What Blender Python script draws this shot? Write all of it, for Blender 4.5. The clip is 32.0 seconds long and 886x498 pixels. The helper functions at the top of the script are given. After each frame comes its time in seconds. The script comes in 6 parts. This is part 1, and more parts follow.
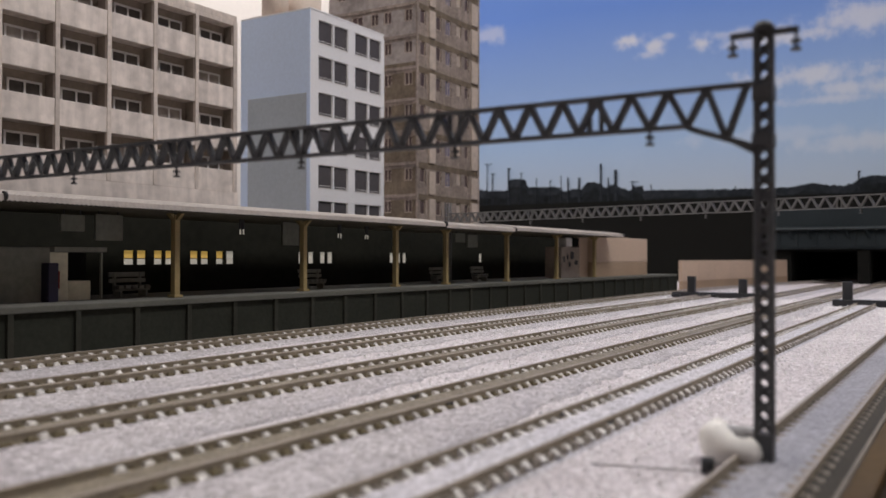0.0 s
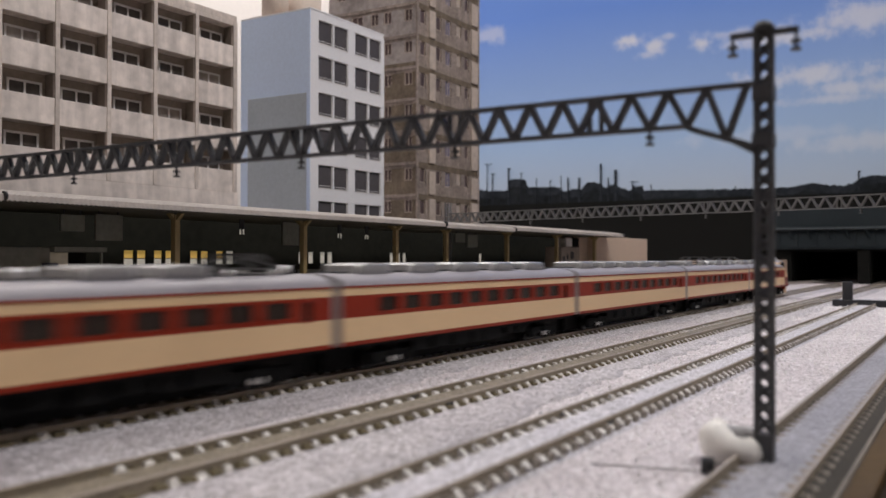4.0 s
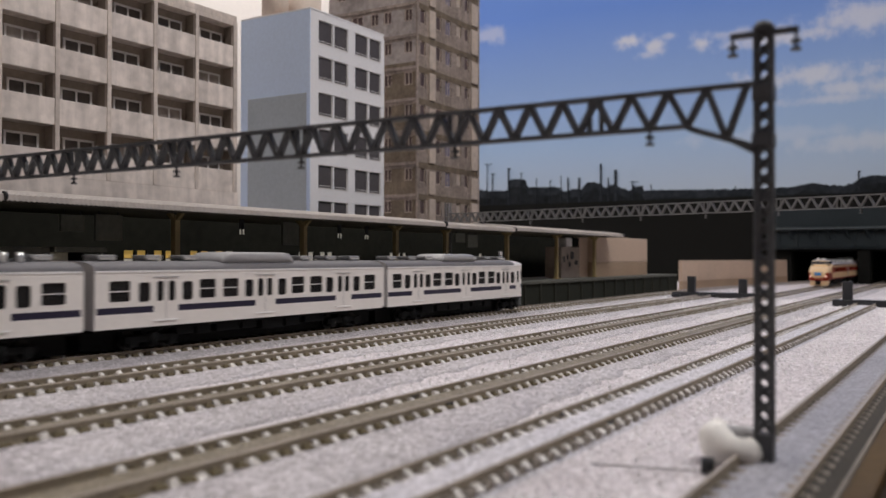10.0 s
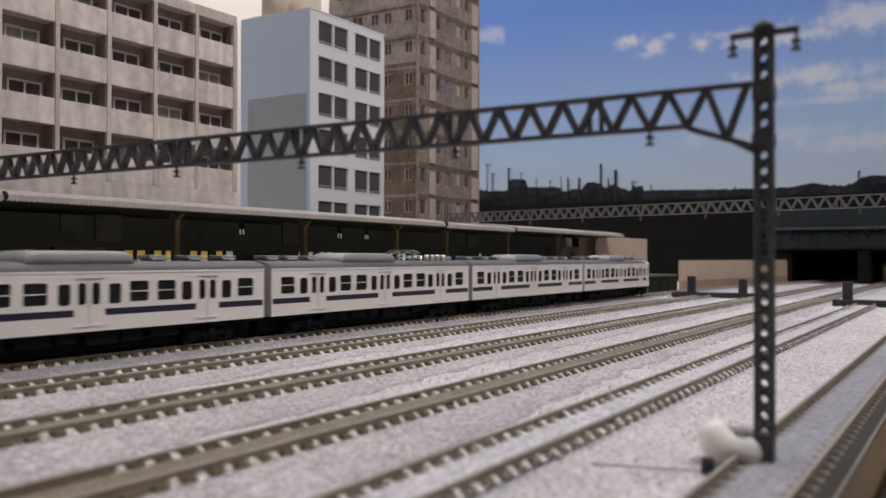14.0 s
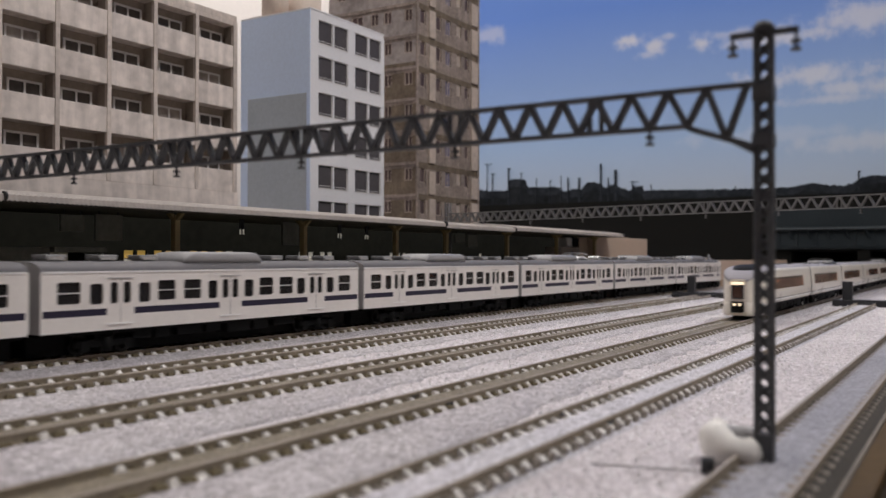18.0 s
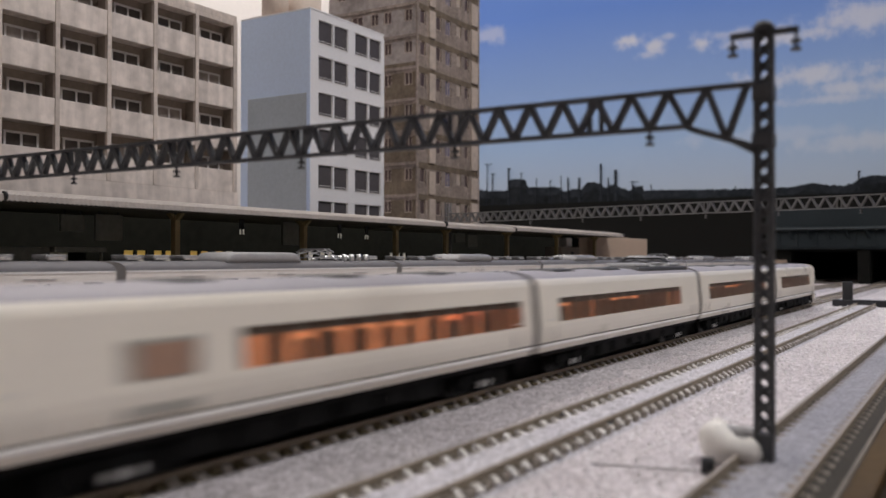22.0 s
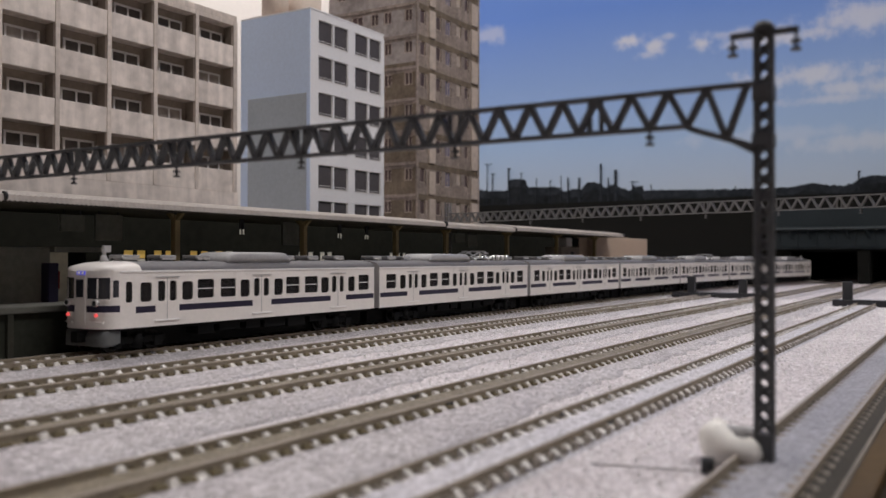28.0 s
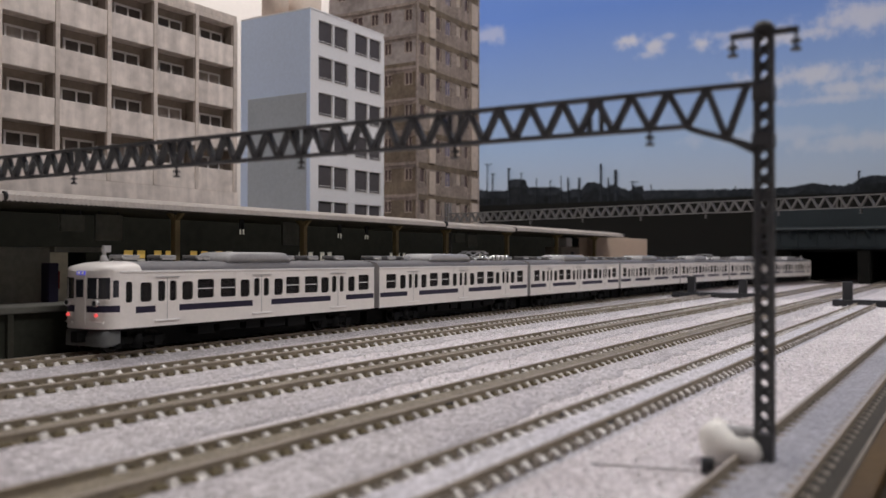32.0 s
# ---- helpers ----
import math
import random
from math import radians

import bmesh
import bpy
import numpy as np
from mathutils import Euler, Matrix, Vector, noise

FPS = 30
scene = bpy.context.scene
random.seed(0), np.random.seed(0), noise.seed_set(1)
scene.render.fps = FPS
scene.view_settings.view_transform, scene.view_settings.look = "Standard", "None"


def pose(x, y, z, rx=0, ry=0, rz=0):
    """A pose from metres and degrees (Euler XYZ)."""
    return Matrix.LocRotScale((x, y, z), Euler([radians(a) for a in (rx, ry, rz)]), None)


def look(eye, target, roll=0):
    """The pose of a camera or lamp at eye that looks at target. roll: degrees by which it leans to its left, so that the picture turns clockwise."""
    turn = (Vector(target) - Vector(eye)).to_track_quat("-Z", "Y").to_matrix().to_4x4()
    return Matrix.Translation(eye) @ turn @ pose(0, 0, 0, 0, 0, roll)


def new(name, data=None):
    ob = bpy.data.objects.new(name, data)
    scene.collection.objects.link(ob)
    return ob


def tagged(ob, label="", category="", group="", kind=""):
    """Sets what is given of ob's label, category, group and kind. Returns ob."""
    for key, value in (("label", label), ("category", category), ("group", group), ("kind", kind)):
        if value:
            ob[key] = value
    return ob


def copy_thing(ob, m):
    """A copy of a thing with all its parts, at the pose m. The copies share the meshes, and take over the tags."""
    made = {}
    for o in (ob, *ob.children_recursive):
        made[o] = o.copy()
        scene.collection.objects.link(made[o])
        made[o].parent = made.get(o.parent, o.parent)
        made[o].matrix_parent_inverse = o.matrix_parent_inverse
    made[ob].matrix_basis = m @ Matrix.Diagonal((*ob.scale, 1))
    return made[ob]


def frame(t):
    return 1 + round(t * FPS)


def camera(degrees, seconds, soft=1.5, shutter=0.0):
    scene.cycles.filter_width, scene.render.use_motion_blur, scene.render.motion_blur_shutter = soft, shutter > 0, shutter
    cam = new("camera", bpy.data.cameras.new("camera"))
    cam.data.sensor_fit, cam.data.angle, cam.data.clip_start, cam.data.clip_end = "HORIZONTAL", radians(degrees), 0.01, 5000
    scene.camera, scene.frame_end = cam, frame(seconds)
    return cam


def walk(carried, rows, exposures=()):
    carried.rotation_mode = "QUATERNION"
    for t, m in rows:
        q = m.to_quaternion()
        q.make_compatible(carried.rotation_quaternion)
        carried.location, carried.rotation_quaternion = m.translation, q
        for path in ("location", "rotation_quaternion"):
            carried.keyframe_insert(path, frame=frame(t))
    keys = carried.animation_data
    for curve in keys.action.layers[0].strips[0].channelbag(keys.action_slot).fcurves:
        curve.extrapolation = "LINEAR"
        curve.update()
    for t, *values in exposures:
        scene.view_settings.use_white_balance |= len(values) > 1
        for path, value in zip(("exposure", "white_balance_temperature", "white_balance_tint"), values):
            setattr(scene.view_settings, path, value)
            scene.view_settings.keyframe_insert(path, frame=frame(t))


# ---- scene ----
# All lengths below are in millimetres of the model; K turns them into metres.
K = 0.001


def mm(x, y, z, rx=0, ry=0, rz=0):
    return pose(x * K, y * K, z * K, rx, ry, rz)


# ---- camera ----
EYE = (0, 0, 0.02793)
cam = camera(53.38, 32.0, soft=1.5, shutter=0.8)
cam.data.dof.use_dof, cam.data.dof.focus_distance, cam.data.dof.aperture_fstop = True, 0.315, 31.0
VIEW = look(EYE, (EYE[0] + 0.85359, EYE[1] + 0.52084, EYE[2] + 0.0100), 0.08)
walk(cam, [(0, VIEW), (32, VIEW)], [(0, 0.1), (3.5, 0.12), (6, 0.07), (9, 0.03), (14, 0.0), (24, -0.03), (32, 0.0)])

# ---- light: an assumed room lamp over the layout, unseen fills behind ----
world = bpy.data.worlds.new("world")
scene.world = world
world.use_nodes = True
world.node_tree.nodes["Background"].inputs[0].default_value = (1.0, 0.93, 0.85, 1)
world.node_tree.nodes["Background"].inputs[1].default_value = 0.025


def area_lamp(name, eye, target, sx, sy, watts, colour):
    lamp = bpy.data.lights.new(name, "AREA")
    lamp.shape, lamp.size, lamp.size_y, lamp.energy, lamp.color = "RECTANGLE", sx, sy, watts, colour
    ob = new(name, lamp)
    ob.matrix_basis = look(eye, target)
    return ob


area_lamp("tube_lamp", (0.31, -0.26, 0.87), (0.35, 0.14, 0), 0.6, 0.22, 5.6, (0.985, 0.946, 0.948))
# two unseen fills added to brighten the room wall behind the buildings
area_lamp("back_wall_fill", (0.35, 1.0, 1.45), (0.5, 1.4, 0.5), 1.2, 0.25, 13, (1.0, 0.955, 0.95))
area_lamp("far_back_wall_fill", (1.45, 0.95, 1.3), (1.5, 1.4, 0.6), 0.6, 0.12, 9, (1.0, 0.95, 0.92))


# ---- materials ----
def mat(name, colour, rough=0.6, metal=0.0, var=0.12, grain=900.0, stain=60.0, bump=0.15, dist=0.0002, spec=0.4, clear=0.0, alpha=1.0):
    """A painted or moulded surface: colour varied by a fine grain and by larger stains, with a fine relief."""
    m = bpy.data.materials.new(name)
    m.use_nodes = True
    nt = m.node_tree
    n, l = nt.nodes, nt.links
    b = n["Principled BSDF"]
    tc = n.new("ShaderNodeTexCoord")
    g1, g2 = n.new("ShaderNodeTexNoise"), n.new("ShaderNodeTexNoise")
    g1.inputs["Scale"].default_value, g1.inputs["Detail"].default_value = grain, 4
    g2.inputs["Scale"].default_value, g2.inputs["Detail"].default_value = stain, 5
    l.new(tc.outputs["Object"], g1.inputs["Vector"])
    l.new(tc.outputs["Object"], g2.inputs["Vector"])
    mixn = n.new("ShaderNodeMath")
    mixn.operation = "ADD"
    l.new(g1.outputs["Fac"], mixn.inputs[0])
    l.new(g2.outputs["Fac"], mixn.inputs[1])
    ramp = n.new("ShaderNodeMapRange")
    ramp.inputs["From Min"].default_value, ramp.inputs["From Max"].default_value = 0.65, 1.35
    ramp.inputs["To Min"].default_value, ramp.inputs["To Max"].default_value = 1 - var, 1 + var
    l.new(mixn.outputs[0], ramp.inputs["Value"])
    mul = n.new("ShaderNodeVectorMath")
    mul.operation = "SCALE"
    mul.inputs[0].default_value = colour
    l.new(ramp.outputs[0], mul.inputs["Scale"])
    l.new(mul.outputs[0], b.inputs["Base Color"])
    rr = n.new("ShaderNodeMapRange")
    rr.inputs["To Min"].default_value, rr.inputs["To Max"].default_value = max(0.03, rough - 0.1), min(1, rough + 0.1)
    l.new(g2.outputs["Fac"], rr.inputs["Value"])
    l.new(rr.outputs[0], b.inputs["Roughness"])
    b.inputs["Metallic"].default_value = metal
    b.inputs["Specular IOR Level"].default_value = spec
    b.inputs["Coat Weight"].default_value = clear
    if bump:
        bp = n.new("ShaderNodeBump")
        bp.inputs["Strength"].default_value, bp.inputs["Distance"].default_value = bump, dist
        l.new(g1.outputs["Fac"], bp.inputs["Height"])
        l.new(bp.outputs[0], b.inputs["Normal"])
    return m


def glow(name, colour, strength):
    m = bpy.data.materials.new(name)
    m.use_nodes = True
    b = m.node_tree.nodes["Principled BSDF"]
    b.inputs["Base Color"].default_value = (*colour, 1)
    b.inputs["Emission Color"].default_value = (*colour, 1)
    b.inputs["Emission Strength"].default_value = strength
    b.inputs["Roughness"].default_value = 0.5
    return m


def ballast(name, light, dark, tint, grain=900.0):
    """Crushed model ballast: angular grains of several greys with dark gaps, and wide dusty stains."""
    m = bpy.data.materials.new(name)
    m.use_nodes = True
    nt = m.node_tree
    n, l = nt.nodes, nt.links
    b = n["Principled BSDF"]
    tc = n.new("ShaderNodeTexCoord")
    v = n.new("ShaderNodeTexVoronoi")
    v.inputs["Scale"].default_value = grain
    l.new(tc.outputs["Object"], v.inputs["Vector"])
    sep = n.new("ShaderNodeSeparateColor")
    l.new(v.outputs["Color"], sep.inputs[0])
    r = n.new("ShaderNodeValToRGB")
    r.color_ramp.elements[0].color, r.color_ramp.elements[1].color = (*dark, 1), (*light, 1)
    r.color_ramp.elements[0].position, r.color_ramp.elements[1].position = 0.05, 0.8
    # the top cells are coloured brighter, as grains that sparkle
    glint = r.color_ramp.elements.new(0.93)
    glint.color = (*light, 1)
    glint = r.color_ramp.elements.new(0.97)
    glint.color = (min(1.0, light[0] * 1.22), min(1.0, light[1] * 1.22), min(1.0, light[2] * 1.22), 1)
    l.new(sep.outputs[0], r.inputs["Fac"])
    s = n.new("ShaderNodeTexNoise")
    s.inputs["Scale"].default_value, s.inputs["Detail"].default_value = 22, 6
    l.new(tc.outputs["Object"], s.inputs["Vector"])
    mr = n.new("ShaderNodeMapRange")
    mr.inputs["From Min"].default_value, mr.inputs["From Max"].default_value = 0.35, 0.7
    l.new(s.outputs["Fac"], mr.inputs["Value"])
    mx = n.new("ShaderNodeMix")
    mx.data_type, mx.blend_type = "RGBA", "MULTIPLY"
    mx.inputs["B"].default_value = (*tint, 1)
    l.new(mr.outputs[0], mx.inputs["Factor"])
    l.new(r.outputs[0], mx.inputs["A"])
    l.new(mx.outputs["Result"], b.inputs["Base Color"])
    b.inputs["Roughness"].default_value = 0.5
    bp = n.new("ShaderNodeBump")
    bp.inputs["Strength"].default_value, bp.inputs["Distance"].default_value = 0.7, 0.0006
    bp.invert = True
    l.new(v.outputs["Distance"], bp.inputs["Height"])
    l.new(bp.outputs[0], b.inputs["Normal"])
    return m


BALLAST_GLINT = mat("ballast_bright_grain", (0.95, 0.93, 0.94), 0.25, 0, 0.05, 900, 80, 0.1, spec=0.6)
BALLAST = ballast("ballast_grey", (0.87, 0.815, 0.84), (0.47, 0.435, 0.445), (0.80, 0.785, 0.79), 1500)
BALLAST_BROWN = ballast("ballast_rusty", (0.275, 0.235, 0.175), (0.15, 0.127, 0.09), (0.82, 0.78, 0.70), 1500)
BALLAST_PALE = ballast("ballast_pale", (0.78, 0.76, 0.80), (0.42, 0.41, 0.43), (0.88, 0.87, 0.90), 1500)
BALLAST_DARKER = ballast("ballast_darker_grey", (0.70, 0.665, 0.685), (0.33, 0.31, 0.315), (0.86, 0.85, 0.86), 1500)
BALLAST_TUFT = ballast("ballast_tuft", (0.90, 0.88, 0.86), (0.62, 0.59, 0.56), (0.80, 0.78, 0.74), 1500)
BALLAST_BLUE = ballast("ballast_glued", (0.40, 0.40, 0.445), (0.25, 0.248, 0.275), (0.80, 0.80, 0.82), 1500)
EDGEGREY = mat("grey_filler_shaded", (0.066, 0.060, 0.052), 0.8, 0, 0.2, 700, 60, 0.3, spec=0.15)
FASCIA_SHADE = mat("fascia_wood_shade", (0.035, 0.024, 0.013), 0.7, 0, 0.2, 300, 25, 0.3, spec=0.15)
RUST = mat("rail_rust_paint", (0.28, 0.24, 0.185), 0.6, 0.1, 0.2, 1500, 150, spec=0.2)
RAILHEAD = mat("rail_head_steel", (0.34, 0.30, 0.27), 0.55, 0.2, 0.15, 2000, 200, 0.05)
SLEEPERPALE = mat("sleeper_dusted", (0.25, 0.22, 0.19), 0.8, 0, 0.3, 1500, 100, 0.4, spec=0.2)
SLEEPER = mat("sleeper_brown", (0.18, 0.15, 0.095), 0.8, 0, 0.25, 1500, 100, 0.4, spec=0.15)
WOOD = mat("table_edge_wood", (0.085, 0.054, 0.021), 0.6, 0, 0.25, 300, 25, 0.3, spec=0.2)
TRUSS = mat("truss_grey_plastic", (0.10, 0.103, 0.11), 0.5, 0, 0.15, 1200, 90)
# the same finish in a paler grey, for the further bridge
FARTRUSS = mat("truss_paler_grey", (0.20, 0.20, 0.20), 0.5, 0, 0.15, 1200, 90)
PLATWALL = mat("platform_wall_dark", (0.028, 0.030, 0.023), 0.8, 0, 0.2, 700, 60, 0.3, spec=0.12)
PLATTOP = mat("platform_paving", (0.15, 0.147, 0.132), 0.8, 0, 0.15, 900, 40, 0.3, spec=0.2)
RIB = mat("platform_rib", (0.038, 0.038, 0.03), 0.8, 0, 0.2, 700, 60, 0.3, spec=0.12)
COPING = mat("platform_coping", (0.11, 0.11, 0.095), 0.75, 0, 0.15, 900, 60, 0.3, spec=0.2)
CANOPY = mat("canopy_sheet", (0.40, 0.36, 0.33), 0.6, 0, 0.15, 600, 50, 0.2)
# underside coloured far darker than the roof sheet, for its shade
CANOPYUNDER = mat("canopy_underside_shade", (0.11, 0.10, 0.075), 0.8, 0, 0.15, 600, 50, 0.2, spec=0.1)
OCHRE = mat("canopy_post_ochre", (0.31, 0.235, 0.11), 0.55, 0, 0.15, 900, 80)
CONCRETE = mat("apartment_concrete", (0.69, 0.61, 0.55), 0.85, 0, 0.16, 500, 28, 0.25)
CONCRETE2 = mat("balcony_front_concrete", (0.80, 0.72, 0.665), 0.85, 0, 0.22, 260, 45, 0.2)
# darker than the fronts: shade of the balcony recess put into the colour
RECESS_SHADE = mat("balcony_shaded_concrete", (0.32, 0.27, 0.225), 0.85, 0, 0.18, 500, 40, 0.2, spec=0.15)
WHITEWALL = mat("white_tower_block_render", (0.80, 0.80, 0.82), 0.6, 0, 0.05, 500, 20, 0.08)
# gable of the white block, coloured blue and bright for its side light
BLUEWALL = mat("pale_blue_gable", (0.61, 0.735, 0.93), 0.5, 0, 0.06, 500, 14, 0.05)
GABLE_SHADOW = mat("gable_shadow_grey", (0.40, 0.45, 0.49), 0.6, 0, 0.1, 500, 14, 0.05)
GLASSDARK = mat("dark_window_glass", (0.035, 0.037, 0.045), 0.12, 0, 0.1, 500, 60, 0.0, spec=0.6)
FRAMEW = mat("white_window_frame", (0.74, 0.72, 0.71), 0.5, 0, 0.08, 900, 80)
# one tile finish in two tones, the side wall mostly the darker
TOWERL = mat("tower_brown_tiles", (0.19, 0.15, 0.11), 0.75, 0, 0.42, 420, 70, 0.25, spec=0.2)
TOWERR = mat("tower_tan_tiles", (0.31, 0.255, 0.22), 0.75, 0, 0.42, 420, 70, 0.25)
TOWERBAND = mat("tower_cream_panel", (0.52, 0.44, 0.375), 0.7, 0, 0.2, 260, 40, 0.2)
BEIGE = mat("beige_card", (0.56, 0.43, 0.33), 0.75, 0, 0.1, 500, 30, 0.15)
BEIGELOW = mat("beige_card_lower", (0.40, 0.29, 0.20), 0.75, 0, 0.12, 500, 30, 0.15)
BLACKCARD = mat("black_card", (0.010, 0.010, 0.009), 0.9, 0, 0.15, 500, 30, 0.1, spec=0.1)
GIRDER = mat("dark_steel_girder", (0.022, 0.029, 0.033), 0.5, 0.0, 0.2, 500, 20, 0.1, spec=0.15)
DARKPLASTIC = mat("dark_grey_plastic", (0.045, 0.046, 0.05), 0.5, 0, 0.15, 900, 60, spec=0.2)
PUTTY = mat("white_putty", (0.90, 0.88, 0.84), 0.6, 0, 0.06, 600, 120, 0.3)
ROOMWALL = mat("room_wall_paper", (0.84, 0.79, 0.75), 0.9, 0, 0.04, 120, 4, 0.1)
ROOMFLOOR = mat("room_floor_boards", (0.26, 0.18, 0.11), 0.6, 0, 0.2, 60, 5, 0.1)
CEIL = mat("room_ceiling", (0.8, 0.79, 0.76), 0.9, 0, 0.03, 120, 4, 0.1)


def streaks(m, lo, size):
    """Rain streaks down a wall: noise drawn out along the height darkens the colour."""
    n, l = m.node_tree.nodes, m.node_tree.links
    b = n["Principled BSDF"]
    src = b.inputs["Base Color"].links[0].from_socket
    tc, mp, nz, mr = n.new("ShaderNodeTexCoord"), n.new("ShaderNodeMapping"), n.new("ShaderNodeTexNoise"), n.new("ShaderNodeMapRange")
    mp.inputs["Scale"].default_value = (size, size, size * 0.12)
    nz.inputs["Scale"].default_value, nz.inputs["Detail"].default_value = 1.0, 4
    mr.inputs["From Min"].default_value, mr.inputs["From Max"].default_value = 0.4, 0.62
    mr.inputs["To Min"].default_value, mr.inputs["To Max"].default_value = lo, 1.0
    sc = n.new("ShaderNodeVectorMath")
    sc.operation = "SCALE"
    l.new(tc.outputs["Object"], mp.inputs["Vector"])
    l.new(mp.outputs[0], nz.inputs["Vector"])
    l.new(nz.outputs["Fac"], mr.inputs["Value"])
    l.new(src, sc.inputs[0])
    l.new(mr.outputs[0], sc.inputs["Scale"])
    l.new(sc.outputs[0], b.inputs["Base Color"])


streaks(CONCRETE2, 0.80, 190.0)
streaks(CONCRETE, 0.82, 300.0)
streaks(TOWERL, 0.8, 200.0)
streaks(TOWERR, 0.8, 200.0)
# trains
IVORYWHITE = mat("coach_white_paint", (0.83, 0.79, 0.755), 0.3, 0, 0.05, 900, 50, 0.03, clear=0.3)
SILLWHITE = mat("door_sill_white", (0.92, 0.91, 0.90), 0.3, 0, 0.02, 900, 80, 0.02)
NAVY = mat("coach_navy_band", (0.020, 0.017, 0.042), 0.4, 0, 0.08, 900, 50, 0.03)
ROOFGREY = mat("coach_roof_grey", (0.155, 0.15, 0.158), 0.65, 0, 0.1, 900, 50, 0.1)
ROOFLIGHT = mat("coach_roof_light_grey", (0.33, 0.315, 0.34), 0.42, 0, 0.08, 900, 50, 0.1)
EQUIPPALE = mat("roof_unit_pale_grey", (0.37, 0.365, 0.37), 0.4, 0.1, 0.12, 900, 80, 0.1)
TOWERTOP = mat("tower_upper_tiles", (0.36, 0.32, 0.30), 0.75, 0, 0.4, 260, 40, 0.25)
EQUIP = mat("roof_unit_grey", (0.40, 0.40, 0.41), 0.5, 0, 0.12, 900, 80, 0.1)
EQUIPDARK = mat("roof_gear_dark", (0.09, 0.09, 0.09), 0.5, 0.2, 0.15, 900, 80, 0.1, spec=0.3)
SILVER = mat("insulator_silver", (0.75, 0.75, 0.74), 0.3, 0.7, 0.08, 900, 80)
UNDER = mat("underframe_black", (0.007, 0.007, 0.007), 0.7, 0, 0.2, 900, 80, 0.1, spec=0.12)
WHEEL = mat("wheel_steel", (0.02, 0.019, 0.018), 0.4, 0.7, 0.1, 900, 80, spec=0.2)
DOORPANE = mat("bronze_door_pane", (0.42, 0.27, 0.20), 0.3, 0, 0.2, 500, 60, 0, spec=0.4)
WHISKER = mat("whisker_rib_brown", (0.10, 0.03, 0.02), 0.4, 0, 0.1, 900, 80, 0.05)
NOSELAMP = glow("nose_lamp_glow", (1.0, 0.62, 0.5), 0.9)
GREYEND = mat("coach_end_grey", (0.40, 0.39, 0.39), 0.6, 0, 0.08, 900, 80)
CREAM = mat("express_cream_paint", (0.74, 0.53, 0.31), 0.35, 0, 0.05, 900, 50, 0.03, clear=0.2)
CRIMSON = mat("express_red_paint", (0.24, 0.022, 0.008), 0.45, 0, 0.08, 900, 50, 0.03, clear=0.08, spec=0.2)
ROOFSILVER = mat("roof_unit_silver", (0.36, 0.36, 0.36), 0.35, 0.5, 0.15, 900, 80, 0.1)
REDGLASS = mat("express_window_glass", (0.022, 0.013, 0.010), 0.2, 0, 0.3, 500, 90, 0, spec=0.6)
HEADMARK = mat("train_sign_blue", (0.05, 0.22, 0.50), 0.4, 0, 0.1, 900, 80, 0)
PEARL = mat("limited_express_ivory", (0.90, 0.85, 0.76), 0.3, 0, 0.04, 900, 40, 0.03, clear=0.25)
LIMROOF = mat("limited_express_roof_grey", (0.36, 0.345, 0.375), 0.55, 0, 0.1, 900, 50, 0.1)
SCREENDARK = mat("raked_windscreen_glass", (0.014, 0.014, 0.015), 0.5, 0, 0.1, 500, 60, 0.0, spec=0.12)
BLOCKGLASS = mat("office_window_glass", (0.085, 0.078, 0.082), 0.45, 0, 0.15, 500, 60, 0.0, spec=0.2)
GREYSKIRT = mat("limited_express_grey_band", (0.44, 0.43, 0.39), 0.35, 0, 0.05, 900, 40, 0.03)
BROWNGLASS = mat("limited_express_window", (0.07, 0.030, 0.020), 0.15, 0, 0.3, 300, 60, 0, spec=0.5)
LAMPWARM = glow("headlamp_glow", (1.0, 0.80, 0.55), 1.0)
LAMPRED = glow("tail_lamp_glow", (1.0, 0.10, 0.10), 0.7)
RUSTPALE = mat("rail_dusted_paint", (0.40, 0.36, 0.335), 0.7, 0.05, 0.2, 1500, 150)
SKIRTDARK = mat("dark_skirt_paint", (0.12, 0.125, 0.125), 0.6, 0, 0.15, 900, 80)
ROLLBLUE = glow("destination_sign_glow", (0.10, 0.10, 0.55), 0.5)
SALOON = glow("saloon_partition_glow", (0.85, 0.38, 0.20), 0.34)
SALOONHOT = glow("lit_saloon_lamp", (1.0, 0.36, 0.22), 0.9)
SIGNDARK = mat("unlit_sign_board", (0.17, 0.175, 0.15), 0.6, 0, 0.2, 500, 60, 0.1, spec=0.2)
DIMGREY = mat("dim_grey_plastic", (0.22, 0.215, 0.19), 0.6, 0, 0.2, 500, 60, 0.1, spec=0.2)
TANKBEIGE = mat("tank_beige_plastic", (0.66, 0.56, 0.48), 0.6, 0, 0.12, 500, 40, 0.1)
FLATGLASS = mat("apartment_window_glass", (0.11, 0.095, 0.085), 0.4, 0, 0.3, 400, 60, 0, spec=0.3)
TOWERGLASS = mat("tower_window_glass", (0.10, 0.068, 0.064), 0.4, 0, 0.25, 500, 60, 0, spec=0.3)
YELLOWPANE = glow("lit_yellow_pane", (0.62, 0.40, 0.10), 0.36)
# near-black: the darkness under the canopy put into the wall colour
STATIONWALL = mat("station_wall_shade", (0.019, 0.019, 0.014), 0.85, 0, 0.3, 300, 40, 0.2, spec=0.1)
KIOSKWALL = mat("kiosk_cream_wall", (0.66, 0.63, 0.50), 0.7, 0, 0.15, 500, 60, 0.1, spec=0.2)
